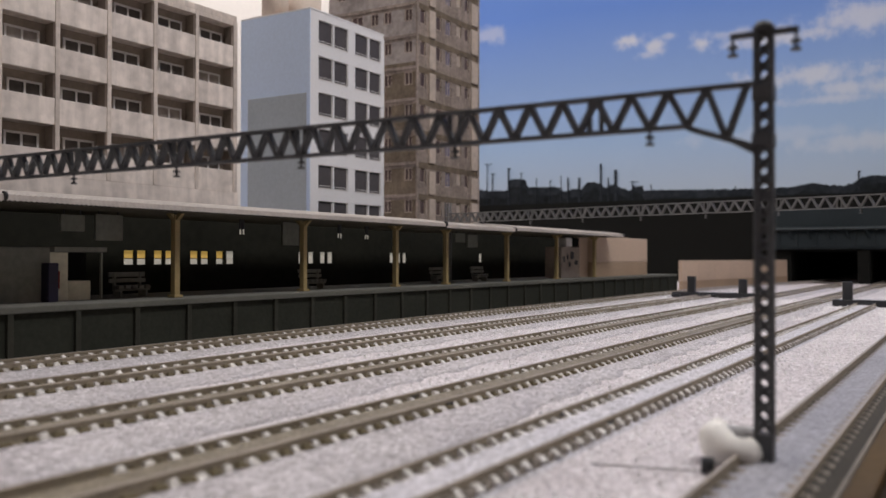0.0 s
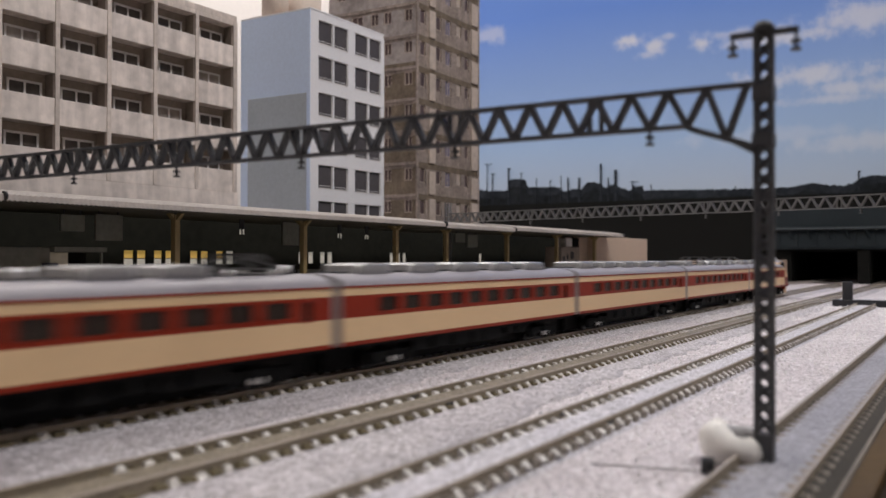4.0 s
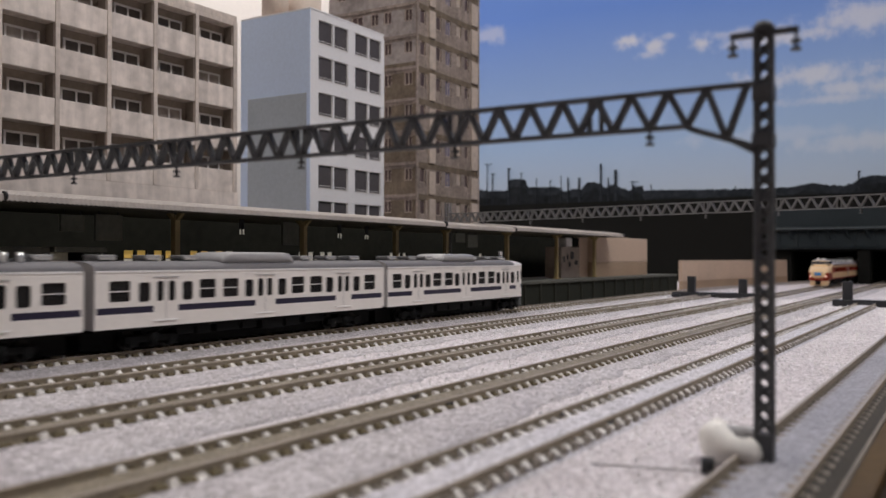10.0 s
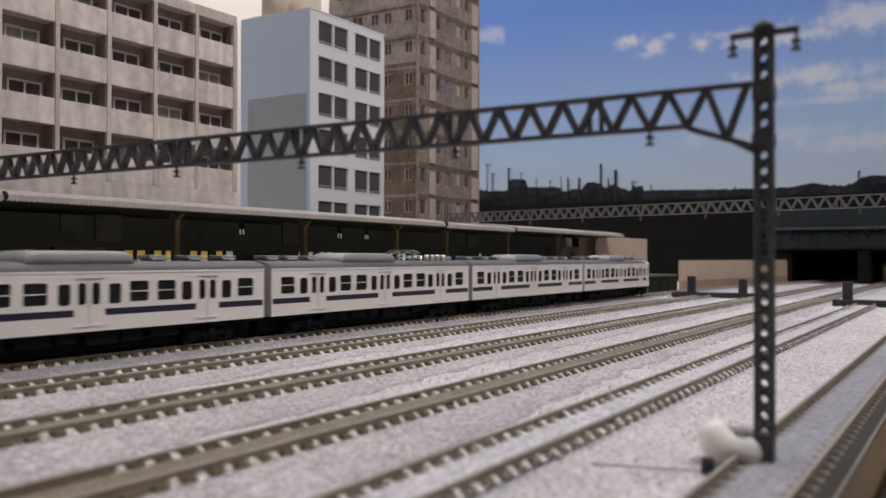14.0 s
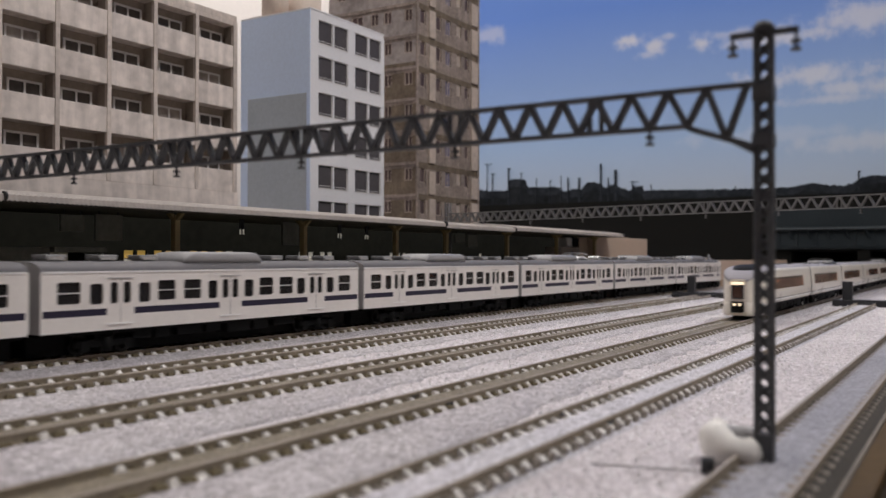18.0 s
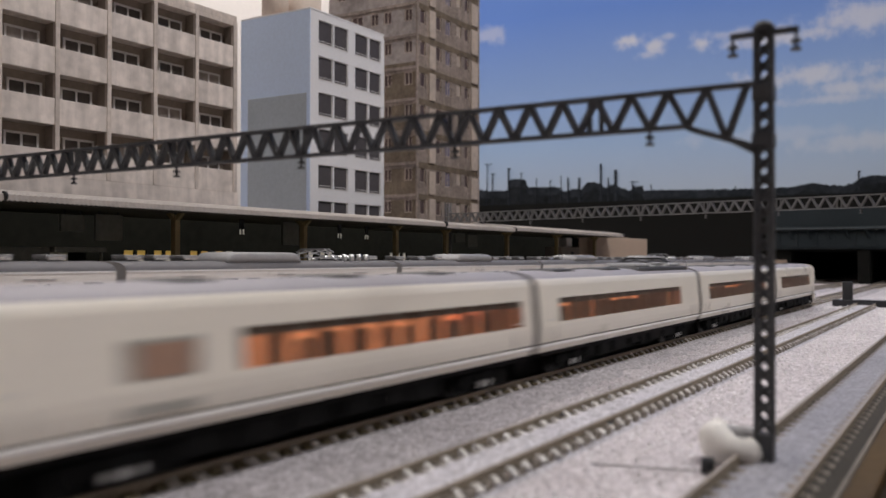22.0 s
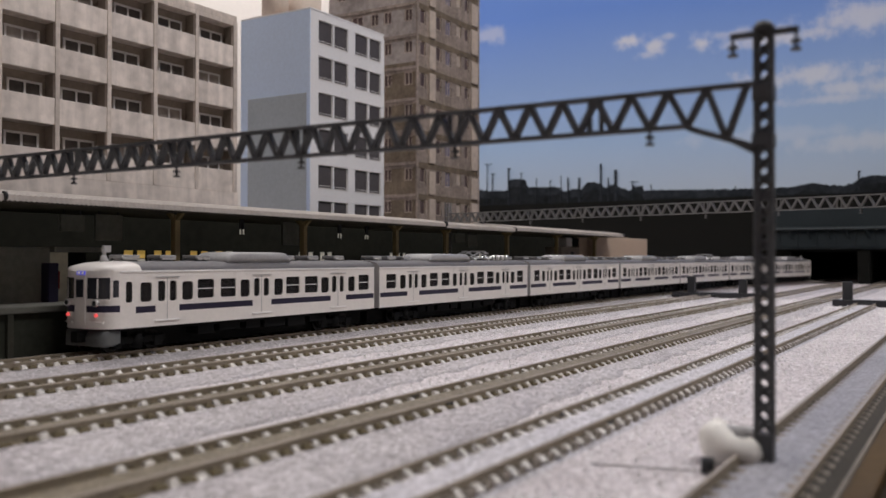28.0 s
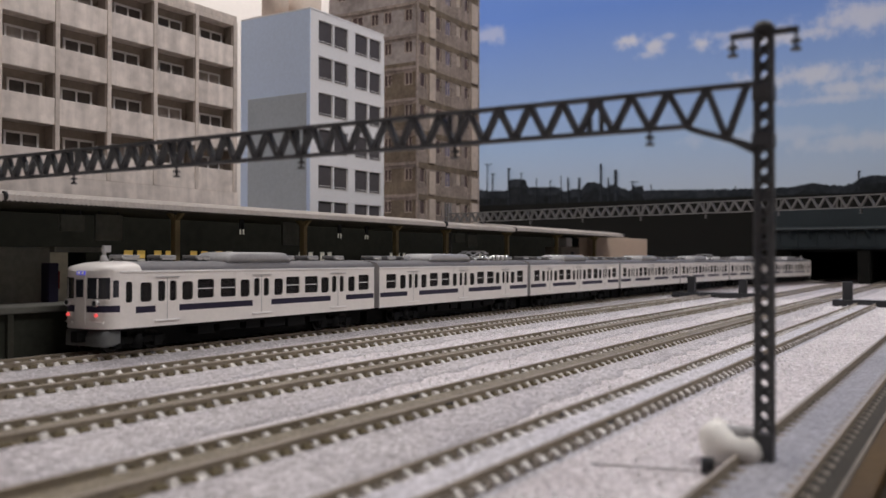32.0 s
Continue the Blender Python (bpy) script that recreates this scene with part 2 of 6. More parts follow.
KIOSKGREY = mat("kiosk_grey_wall", (0.22, 0.22, 0.19), 0.7, 0, 0.2, 500, 60, 0.1, spec=0.2)
BLUEGLASS = mat("tower_blue_glass", (0.15, 0.14, 0.21), 0.4, 0, 0.25, 500, 60, 0, spec=0.3)
BLIND = mat("tower_drawn_blind", (0.46, 0.39, 0.33), 0.6, 0, 0.2, 500, 60, 0, spec=0.3)
FLATCURTAIN = mat("apartment_net_curtain", (0.34, 0.30, 0.27), 0.5, 0, 0.3, 400, 60, 0, spec=0.3)
BOOTH = mat("booth_grey_brown_card", (0.34, 0.29, 0.25), 0.75, 0, 0.2, 400, 60, 0.15, spec=0.2)
# girder colour raised so that the flange reads as lit from above
FLANGE_LIT = mat("girder_flange_lit", (0.06, 0.072, 0.078), 0.45, 0, 0.2, 500, 30, 0.1, spec=0.3)
PALELINE = mat("pale_edge_tape", (0.20, 0.18, 0.155), 0.7, 0, 0.2, 500, 60, 0.1, spec=0.2)
PALEPANE = glow("lit_pale_pane", (0.60, 0.56, 0.48), 0.3)


def patchy(m, lo, hi, size):
    """Lets a lit wall glow unevenly, as behind seats and curtains."""
    n, l = m.node_tree.nodes, m.node_tree.links
    tc, nz, mr = n.new("ShaderNodeTexCoord"), n.new("ShaderNodeTexNoise"), n.new("ShaderNodeMapRange")
    nz.inputs["Scale"].default_value = size
    mr.inputs["From Min"].default_value, mr.inputs["From Max"].default_value = 0.35, 0.65
    mr.inputs["To Min"].default_value, mr.inputs["To Max"].default_value = lo, hi
    l.new(tc.outputs["Object"], nz.inputs["Vector"])
    l.new(nz.outputs["Fac"], mr.inputs["Value"])
    l.new(mr.outputs[0], n["Principled BSDF"].inputs["Emission Strength"])


patchy(SALOON, 0.4, 1.0, 150)


# ---- mesh helpers ----
def link(name, bm, mats, parent=None, label=""):
    """Links a bmesh, in millimetres, as one mesh object."""
    me = bpy.data.meshes.new(name)
    bmesh.ops.recalc_face_normals(bm, faces=bm.faces[:])
    bmesh.ops.scale(bm, vec=(K, K, K), verts=bm.verts[:])
    bm.to_mesh(me)
    bm.free()
    for m in mats if isinstance(mats, (list, tuple)) else [mats]:
        me.materials.append(m)
    ob = new(name, me)
    if parent is not None:
        ob.parent = parent
    if label:
        ob["label"] = label
    return ob


def part(name, bm, material, parent, label=""):
    return link(name, bm, material, parent, label)


def thing(name, m, label, category, group="", kind=""):
    ob = new(name)
    ob.empty_display_size = 0.01
    ob.matrix_basis = m
    return tagged(ob, label, category, group, kind)


def box(bm, x0, x1, y0, y1, z0, z1, mi=0, bev=0.0):
    r = bmesh.ops.create_cube(bm, size=1.0)
    for v in r["verts"]:
        v.co = Vector(((x0 + x1) / 2 + v.co.x * (x1 - x0), (y0 + y1) / 2 + v.co.y * (y1 - y0), (z0 + z1) / 2 + v.co.z * (z1 - z0)))
    fs = list({f for v in r["verts"] for f in v.link_faces})
    for f in fs:
        f.material_index = mi
    if bev:
        es = list({e for f in fs for e in f.edges})
        rb = bmesh.ops.bevel(bm, geom=es, offset=bev, segments=2, profile=0.6, affect="EDGES")
        for f in rb["faces"]:
            f.material_index = mi
    return r


def bar(bm, a, b, w, d=None, mi=0):
    """A square bar between two points."""
    a, b, d = Vector(a), Vector(b), d or w
    r = bmesh.ops.create_cube(bm, size=1.0)
    q = (b - a).to_track_quat("Z", "Y").to_matrix()
    ln = (b - a).length
    for v in r["verts"]:
        v.co = (a + b) / 2 + q @ Vector((v.co.x * w, v.co.y * d, v.co.z * ln))
    for f in {f for v in r["verts"] for f in v.link_faces}:
        f.material_index = mi


def rod(bm, a, b, r, seg=10, r2=None, mi=0):
    a, b = Vector(a), Vector(b)
    q = (b - a).to_track_quat("Z", "Y").to_matrix().to_4x4()
    m = Matrix.Translation((a + b) / 2) @ q
    res = bmesh.ops.create_cone(bm, cap_ends=True, segments=seg, radius1=r, radius2=r if r2 is None else r2, depth=(b - a).length, matrix=m)
    for f in {f for v in res["verts"] for f in v.link_faces}:
        f.material_index = mi
        f.smooth = len(f.verts) == 4


def sweep(bm, profile, x0, x1, mi=0, close=True):
    """A profile of (y, z) points drawn out along x."""
    a = [bm.verts.new((x0, y, z)) for y, z in profile]
    b = [bm.verts.new((x1, y, z)) for y, z in profile]
    n = len(profile)
    for i in range(n if close else n - 1):
        f = bm.faces.new((a[i], a[(i + 1) % n], b[(i + 1) % n], b[i]))
        f.material_index = mi
    if close:
        for c in (a, b):
            bm.faces.new(c).material_index = mi


def one(fn, *args, **kw):
    bm = bmesh.new()
    fn(bm, *args, **kw)
    return bm


def setting(name, bm, mats, label, category):
    return tagged(link(name, bm, mats), label, category, kind="structure")


def panel(bm, us, vs, holes, depth, place, paint=None):
    """A wall in (u, v) with rectangular openings; place(u, v, d) gives the point d behind the face, paint(u, v) the material."""
    us = sorted({round(u, 3) for u in us} | {round(h[i], 3) for h in holes for i in (0, 1)})
    vs = sorted({round(v, 3) for v in vs} | {round(h[i], 3) for h in holes for i in (2, 3)})
    pts = {}

    def at(i, j):
        if (i, j) not in pts:
            pts[i, j] = bm.verts.new(place(us[i], vs[j], 0))
        return pts[i, j]

    for i in range(len(us) - 1):
        for j in range(len(vs) - 1):
            cu, cv = (us[i] + us[i + 1]) / 2, (vs[j] + vs[j + 1]) / 2
            if any(h[0] < cu < h[1] and h[2] < cv < h[3] for h in holes):
                continue
            f = bm.faces.new((at(i, j), at(i + 1, j), at(i + 1, j + 1), at(i, j + 1)))
            f.material_index = paint(cu, cv) if paint else 0
    def corner(p):
        return at(us.index(round(p[0], 3)), vs.index(round(p[1], 3)))

    for a, b, c, d in holes:
        ring = [(a, c), (b, c), (b, d), (a, d)]
        back = [bm.verts.new(place(*p, depth)) for p in ring]
        for k in range(4):
            p, q = ring[k], ring[(k + 1) % 4]
            f = bm.faces.new([corner(p), corner(q), back[(k + 1) % 4], back[k]])
            f.material_index = paint((a + b) / 2, d + 0.01) if paint else 0


# ---- ground, edge and room ----
def ground():
    bm = bmesh.new()
    box(bm, -1700, 2300, 18.6, 760, -14, -0.55)
    setting("ground", bm, BALLAST, "pale grey crushed ballast spread over the layout board", "ground")
    bm = bmesh.new()
    box(bm, -1700, 2300, 11.0, 14.3, -40, -0.2, 0, 0.4)
    setting("board_edge", bm, WOOD, "brown wooden edge strip along the layout board", "edge board")
    # grey edge and sleeper ends as one strip, darkened for their shade
    bm = bmesh.new()
    sweep(bm, [(14.95, -14), (14.95, -0.3), (15.6, 0.1), (17.1, 0.75), (18.05, 0.9), (18.55, 0.3), (18.55, -14)], -1700, 2300)
    setting("edge_filler", bm, EDGEGREY, "grey filler strip between ballast and board edge, darkened for its shade", "filler strip")
    bm = bmesh.new()
    box(bm, -1700, 2300, 14.35, 14.9, -14, -0.05, 0, 0.1)
    setting("edge_tape", bm, PALELINE, "thin pale strip where filler meets the wooden edge", "edge strip")
    # side face of the board edge, coloured dark as turned from the light
    bm = bmesh.new()
    box(bm, -1700, 2300, 8.6, 10.95, -40, -1.6, 0, 0.4)
    setting("board_edge_shade", bm, FASCIA_SHADE, "side face of the board edge, wood coloured dark for its shade", "fascia")
    bm = bmesh.new()
    box(bm, -1700, 2300, 14.35, 760, -40, -14.2)
    setting("layout_board", bm, WOOD, "thick brown wooden board carrying the model layout", "board")


ground()


TRACK_X0, TRACK_X1 = -1650, 2250
RAIL_TOP = 1.9


def curve_y(x):
    """The platform track bends gently away past the platform."""
    return 207.7 - max(0.0, x - 640) ** 2 / (2 * 2500)


def rail_mesh(off, x0, x1, shift=None):
    """A flat-bottom rail: foot, web and head."""
    bm = bmesh.new()
    prof = [(-0.7, 0), (0.7, 0), (0.7, 0.25), (0.32, 0.45), (0.28, 1.25), (0.36, 1.4), (0.36, 1.83), (0.29, 1.9), (-0.29, 1.9), (-0.36, 1.83), (-0.36, 1.4), (-0.28, 1.25), (-0.32, 0.45), (-0.7, 0.25)]
    xs = [x0, 560, 561, x1] if shift is None and x1 > 600 else [x0, x1] if shift is None else [x0, 640] + [640 + 20 * i for i in range(1, int((x1 - 640) / 20) + 1)]
    rings = []
    for x in xs:
        s = off + (shift(x) if shift else 0)
        rings.append([bm.verts.new((x, s + y, z)) for y, z in prof])
    n = len(prof)
    for a, b in zip(rings, rings[1:]):
        for i in range(n):
            f = bm.faces.new((a[i], a[(i + 1) % n], b[(i + 1) % n], b[i]))
            f.material_index = (2 if a[0].co.x > 555 and shift is None else 1) if i == 7 else (2 if a[0].co.x > (555 if shift is None else 700) else 0)
    bm.faces.new(rings[0]), bm.faces.new(rings[-1])
    return bm


SLEEPER_PITCH = 4.45


def sleeper_mesh(material):
    bm = bmesh.new()
    box(bm, -1.0, 1.0, -6.4, 6.4, -0.5, 0.72, 0, 0.12)
    for s in (-4.85, 4.85):
        for d in (-1, 1):
            box(bm, -0.5, 0.5, s + d * 0.7 - 0.35, s + d * 0.7 + 0.35, 0.4, 0.95)
    me = bpy.data.meshes.new("sleeper")
    bmesh.ops.recalc_face_normals(bm, faces=bm.faces[:])
    bmesh.ops.scale(bm, vec=(K, K, K), verts=bm.verts[:])
    bm.to_mesh(me)
    bm.free()
    me.materials.append(material)
    return me


SLEEPER_MESH, SLEEPER_DUSTED = sleeper_mesh(SLEEPER), sleeper_mesh(SLEEPERPALE)
TRACKS = []


def grey_strip(t, x1, y0, y1, shift, seed):
    """Darker ballast on a track's near side, wider at low x, uneven edge."""
    rnd = random.Random(seed)
    bm = bmesh.new()
    rows, x = [], 40.0
    while x < x1:
        dy = shift(x) if shift else 0
        a, b = y0 + rnd.uniform(-1.6, 1.6) - 11.0 * min(1.0, max(0.0, (210 - x) / 120)), y1
        rows.append([bm.verts.new((x, dy + yy, z)) for yy, z in ((b, -0.3), (b, 0.26), (b - 1.6, 0.02), ((a + b) / 2 - 1.0, -0.32), (a, -0.53), (a, -0.7))])
        x += rnd.uniform(3.0, 8.0)
    for p, q in zip(rows, rows[1:]):
        for k in range(5):
            bm.faces.new((p[k], p[k + 1], q[k + 1], q[k])).smooth = True
    part("darker_ballast_strip", bm, BALLAST_DARKER, t)["kind"] = "stuff"


def track(y, x1, label, bed, bed_w=5.6, near=60.0, far=860.0, shift=None):
    """Two rails on sleepers; the sleepers that can be told apart are parts."""
    t = thing("railway_track", mm(0, y, 0), label, "railway track", "tracks of the yard", "structure")
    for s in (-4.85, 4.85):
        part("rail", rail_mesh(s, TRACK_X0, x1, (lambda x: shift(x) - y) if shift else None), [RUST, RAILHEAD, RUSTPALE], t)
    if bed in (BALLAST_PALE, BALLAST_BLUE):
        bm = bmesh.new()
        sweep(bm, [(-bed_w - (2.5 if bed is BALLAST_PALE else 0.3), -0.6), (bed_w + 2.5, -0.6), (bed_w + 0.6, -0.05), (5.2, 0.4), (4.4, 0.5), (2.6, 0.76), (-2.6, 0.76), (-4.4, 0.5), (-5.2, 0.4), (-bed_w - 0.6 * (bed is BALLAST_PALE), -0.05)], TRACK_X0, x1)
    else:
        bm = bmesh.new()
        sweep(bm, [(-7.7, -0.6), (7.7, -0.6), (6.7, 0.12), (5.6, 0.38), (4.6, 0.55), (3.5, 0.8), (-3.5, 0.8), (-4.6, 0.55), (-5.6, 0.38), (-6.7, 0.12)], TRACK_X0, min(x1, 640) if shift else x1)
    part("track_bed", bm, bed, t, "brown weathered ballast between the rails" if bed is BALLAST_BROWN else "")
    if bed is BALLAST_BROWN:
        grey_strip(t, min(x1, 900), -13.5, -6.2, (lambda x: shift(x) - y) if shift else None, int(y))
    rest = bmesh.new()
    for i in range(int((x1 - TRACK_X0) / SLEEPER_PITCH)):
        x = TRACK_X0 + i * SLEEPER_PITCH
        dy = shift(x) - y if shift else 0
        if near < x < far:
            TRACKS.append((t, x, dy, SLEEPER_DUSTED if bed in (BALLAST_PALE, BALLAST_BLUE) else SLEEPER_MESH))
        elif -200 < x < near:
            box(rest, x - 1.0, x + 1.0, dy - 6.4, dy + 6.4, -0.5, 0.72)
    part("sleepers", rest, SLEEPERPALE if bed is BALLAST_PALE else SLEEPER, t)["kind"] = "stuff"
    return t


track(207.7, 2250, "rusty brown railway track beside the station platform", BALLAST_BROWN, 6.4, 100, 700, curve_y)
track(168.2, 632, "rusty brown railway track on weathered ballast", BALLAST_BROWN, 6.2, 100, 600)
track(127.6, 2250, "rusty brown railway track on weathered ballast", BALLAST_BROWN, 6.0, 80, 640)
track(89.2, 2250, "rusty brown railway track on grey-brown ballast", BALLAST_BROWN, 5.8, 70, 640)
track(57.2, 568, "brown railway track on pale grey ballast", BALLAST_PALE, 5.0, 60, 556)
track(22.9, 2250, "brown railway siding along the board edge", BALLAST_BLUE, 5.0, 60, 600)


# ---- platform ----
PLAT_Y, PLAT_Z, PLAT_END = 222.0, 14.2, 748.0


def platform():
    p = thing("station_platform", mm(0, 0, 0), "long grey station platform with a dark ribbed side wall", "platform", kind="structure")
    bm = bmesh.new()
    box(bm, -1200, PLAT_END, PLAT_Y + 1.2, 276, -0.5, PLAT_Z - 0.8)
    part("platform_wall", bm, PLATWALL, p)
    bm = bmesh.new()
    box(bm, -1200, PLAT_END, PLAT_Y + 4, 276, PLAT_Z - 0.8, PLAT_Z)
    part("paving", bm, PLATTOP, p)
    bm = bmesh.new()
    box(bm, -1200, PLAT_END, PLAT_Y, PLAT_Y + 4, PLAT_Z - 1.6, PLAT_Z + 0.15, 0, 0.3)
    part("coping", bm, COPING, p, "pale grey edge coping of the platform")
    x = 99.8
    while x < PLAT_END:
        bm = bmesh.new()
        box(bm, x - 0.9, x + 0.9, PLAT_Y + 0.2, PLAT_Y + 1.3, -0.5, PLAT_Z - 1.6, 0, 0.2)
        part("rib", bm, RIB, p)
        x += 20.9
    bm = bmesh.new()
    box(bm, PLAT_END, PLAT_END + 1.5, PLAT_Y, 276, -0.5, PLAT_Z + 0.1)
    part("end_wall", bm, PLATWALL, p)


platform()

POSTS = (143.3, 210.4, 277.4, 343.8, 389.6, 458.3, 528.9, 594.8)


def canopy():
    """Corrugated roof on ochre posts with forked heads."""
    c = thing("platform_canopy", mm(0, 0, 0), "long cream corrugated platform canopy on ochre steel posts", "canopy", kind="structure")
    for x0, x1, dz in ((-300, 141, -0.7), (141.8, 371, -0.6), (371.8, 447, -1.2), (447.8, 624, -0.5)):
        bm = bmesh.new()
        n = int((x1 - x0) / 0.8)
        rows = []
        prof = [(224.6, 43.9), (224.9, 45.6), (226.5, 46.3), (236, 47.5), (250, 48.6), (264, 47.5), (273, 46.2), (274.5, 44)]
        for i in range(n + 1):
            x = x0 + (x1 - x0) * i / n
            w = 0.17 * (1 if i % 2 else -1)
            rows.append([bm.verts.new((x, y, z + dz + w)) for y, z in prof])
        for a, b in zip(rows, rows[1:]):
            for k in range(len(prof) - 1):
                bm.faces.new((a[k], a[k + 1], b[k + 1], b[k]))
        part("roof_sheet", bm, CANOPY, c, "cream corrugated roof sheet")
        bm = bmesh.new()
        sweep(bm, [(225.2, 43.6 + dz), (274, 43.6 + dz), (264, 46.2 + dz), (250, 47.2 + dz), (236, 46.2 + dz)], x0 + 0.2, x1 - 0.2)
        part("ceiling_board", bm, CANOPYUNDER, c, "canopy underside, coloured dark brown for its shade")
        bm = bmesh.new()
        rod(bm, (x1, 225, 45.2 + dz), (x1 + 0.7, 225, 45.2 + dz), 1.3)
        part("joint_cap", bm, DARKPLASTIC, c)
    for x in POSTS:
        bm = bmesh.new()
        box(bm, x - 1.15, x + 1.15, 234.9, 237.1, PLAT_Z, 42.5, 0, 0.25)
        for s in (-1, 1):
            bar(bm, (x, 236 + s * 0.8, 41.2), (x, 236 + s * 3.6, 43.6), 1.5, 1.4)
            bar(bm, (x + s * 0.8, 236, 41.8), (x + s * 2.2, 236, 43.2), 1.0, 1.2)
        box(bm, x - 1.9, x + 1.9, 234.2, 237.8, PLAT_Z, PLAT_Z + 1.0, 0, 0.2)
        part("post", bm, OCHRE, c, "ochre steel canopy post")


canopy()


# ---- overhead line bridges ----
def insulator(name, bm, x, y, ztop, parent, mats, drop=2.2):
    rod(bm, (x, y, ztop), (x, y, ztop - drop), 0.22, 8)
    for k in range(2):
        z = ztop - drop * (0.45 + 0.45 * k)
        rod(bm, (x, y, z), (x, y, z - 0.35), 0.62, 10, 0.75)
    return part(name, bm, mats, parent)


def truss_bridge(m, y0, y1, zt, zb, material, label, pitch=6.55, hangers=(), thick=0.62, mast=True):
    """A lattice beam over the tracks with zigzag webs, and its lattice mast."""
    t = thing("catenary_bridge", m, label, "catenary bridge", "overhead line bridges")
    for z, nm in ((zt, "top_chord"), (zb, "bottom_chord")):
        bm = bmesh.new()
        for s in (-0.4, 0.4):
            box(bm, s - 0.35, s + 0.35, y0 + (8 if nm == "bottom_chord" and mast else -1.3 if mast else 0), y1, z - thick / 2, z + thick / 2, 0, 0.08)
        box(bm, -0.4, 0.4, y0 + (8 if nm == "bottom_chord" and mast else 0), y1, z - 0.12, z + 0.12)
        part(nm, bm, material, t)
    n = int((y1 - y0) / pitch)
    for i in range(n):
        a, b = y0 + i * pitch, y0 + (i + 1) * pitch
        low = zb
        for s, (p, q) in enumerate((((a, zt), ((a + b) / 2, low)), (((a + b) / 2, low), (b, zt)))):
            bm = bmesh.new()
            p, q = list(p), list(q)
            if mast and i == 0:
                p[0] = max(p[0], y0)
                if s == 0:
                    q[1] -= 2.2
                else:
                    p[1] -= 2.2
            bar(bm, (0, p[0], p[1]), (0, q[0], q[1]), 1.3, 0.78)
            part("web_bar", bm, material, t)
    for y in hangers:
        insulator("insulator", bmesh.new(), 0, y, zb, t, material)
    for y in (49.0, *hangers[1:]):
        bm = bmesh.new()
        for s in (-0.9, 0.9):
            box(bm, -0.4, 0.4, y + s - 0.25, y + s + 0.25, zb, zt)
        part("splice_post", bm, material, t)
    return t


HANGERS = [40.7 + 32.7 * i for i in range(0, 7)]
near_bridge = truss_bridge(mm(124, 0, 0), 27.1, 262, 51.6, 46.5, TRUSS, "dark grey lattice catenary bridge over the tracks", 5.45, HANGERS)


def lattice_mast(parent, y, z1, material, w=1.0, d=0.62):
    """Four corner angles with cross lacing, a gusset for the beam and a crossarm with two insulators."""
    for sx in (-1, 1):
        for sy in (-1, 1):
            bm = bmesh.new()
            box(bm, sx * d - 0.22, sx * d + 0.22, y + sy * w - 0.26, y + sy * w + 0.26, 1.0, z1, 0, 0.06)
            part("mast_angle", bm, material, parent)
    z, step = 4.6, 2.19
    while z < z1 - 1:
        for s in (-1, 1):
            for e in (-1, 1):
                bm = bmesh.new()
                bar(bm, (s * d, y - e * w, z), (s * d, y + e * w, z + step), 0.24, 0.5)
                part("lacing", bm, material, parent)
            bm = bmesh.new()
            bar(bm, (-d, y + s * w, z), (d, y + s * w, z + step), 0.42, 0.2)
            part("lacing", bm, material, parent)
        z += step
    bm = bmesh.new()
    box(bm, -w - 0.2, w + 0.2, y - w - 0.2, y + w + 0.2, 0.9, 4.4, 0, 0.15)
    part("mast_shoe", bm, material, parent)
    bm = bmesh.new()
    box(bm, -1.7, 1.7, y - 1.45, y + 1.45, -0.5, 0.95, 0, 0.2)
    part("foot_plate", bm, material, parent)
    for z0, z2 in ((49.2, 51.3), (43.0, 44.7)):
        bm = bmesh.new()
        box(bm, -w - 0.35, w + 0.35, y - w - 0.35, y + w + 0.35, z0, z2, 0, 0.1)
        part("gusset", bm, material, parent)
    bm = bmesh.new()
    for s in (-1.1, 1.1):
        bar(bm, (s, y + 1, 43.0), (s, y + 10.2, 46.2), 0.62, 0.72)
        bar(bm, (s, y + 1.4, 42.6), (s, y + 3.8, 44.0), 0.9, 0.9)
    part("knee_brace", bm, material, parent)
    bm = bmesh.new()
    rod(bm, (0, y, z1 - 0.3), (0, y, z1 + 0.7), 1.55, 14, 0.9)
    part("mast_cap", bm, material, parent)
    bm = bmesh.new()
    box(bm, -0.55, 0.55, y - 4.4, y + 4.4, z1 - 1.2, z1 - 0.5, 0, 0.1)
    part("crossarm", bm, material, parent)
    for s in (-4.1, 4.1):
        insulator("insulator", bmesh.new(), 0, y + s, z1 - 1.1, parent, material, 2.4)


lattice_mast(near_bridge, 24.9, 59.2, TRUSS)
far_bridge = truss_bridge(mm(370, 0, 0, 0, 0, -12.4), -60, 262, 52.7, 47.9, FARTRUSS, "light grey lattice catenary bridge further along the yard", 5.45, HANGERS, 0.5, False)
for yy in (-62, 263):
    bm = bmesh.new()
    for sx in (-1, 1):
        for sy in (-1, 1):
            box(bm, sx * 1.1 - 0.3, sx * 1.1 + 0.3, yy + sy * 1.1 - 0.3, yy + sy * 1.1 + 0.3, -0.6, 59)
    for k in range(28):
        bar(bm, (-1.1, yy - 1.1, 2 * k + 1), (1.1, yy - 1.1, 2 * k + 3), 0.4)
        bar(bm, (1.1, yy + 1.1, 2 * k + 1), (-1.1, yy + 1.1, 2 * k + 3), 0.4)
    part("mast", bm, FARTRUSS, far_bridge)


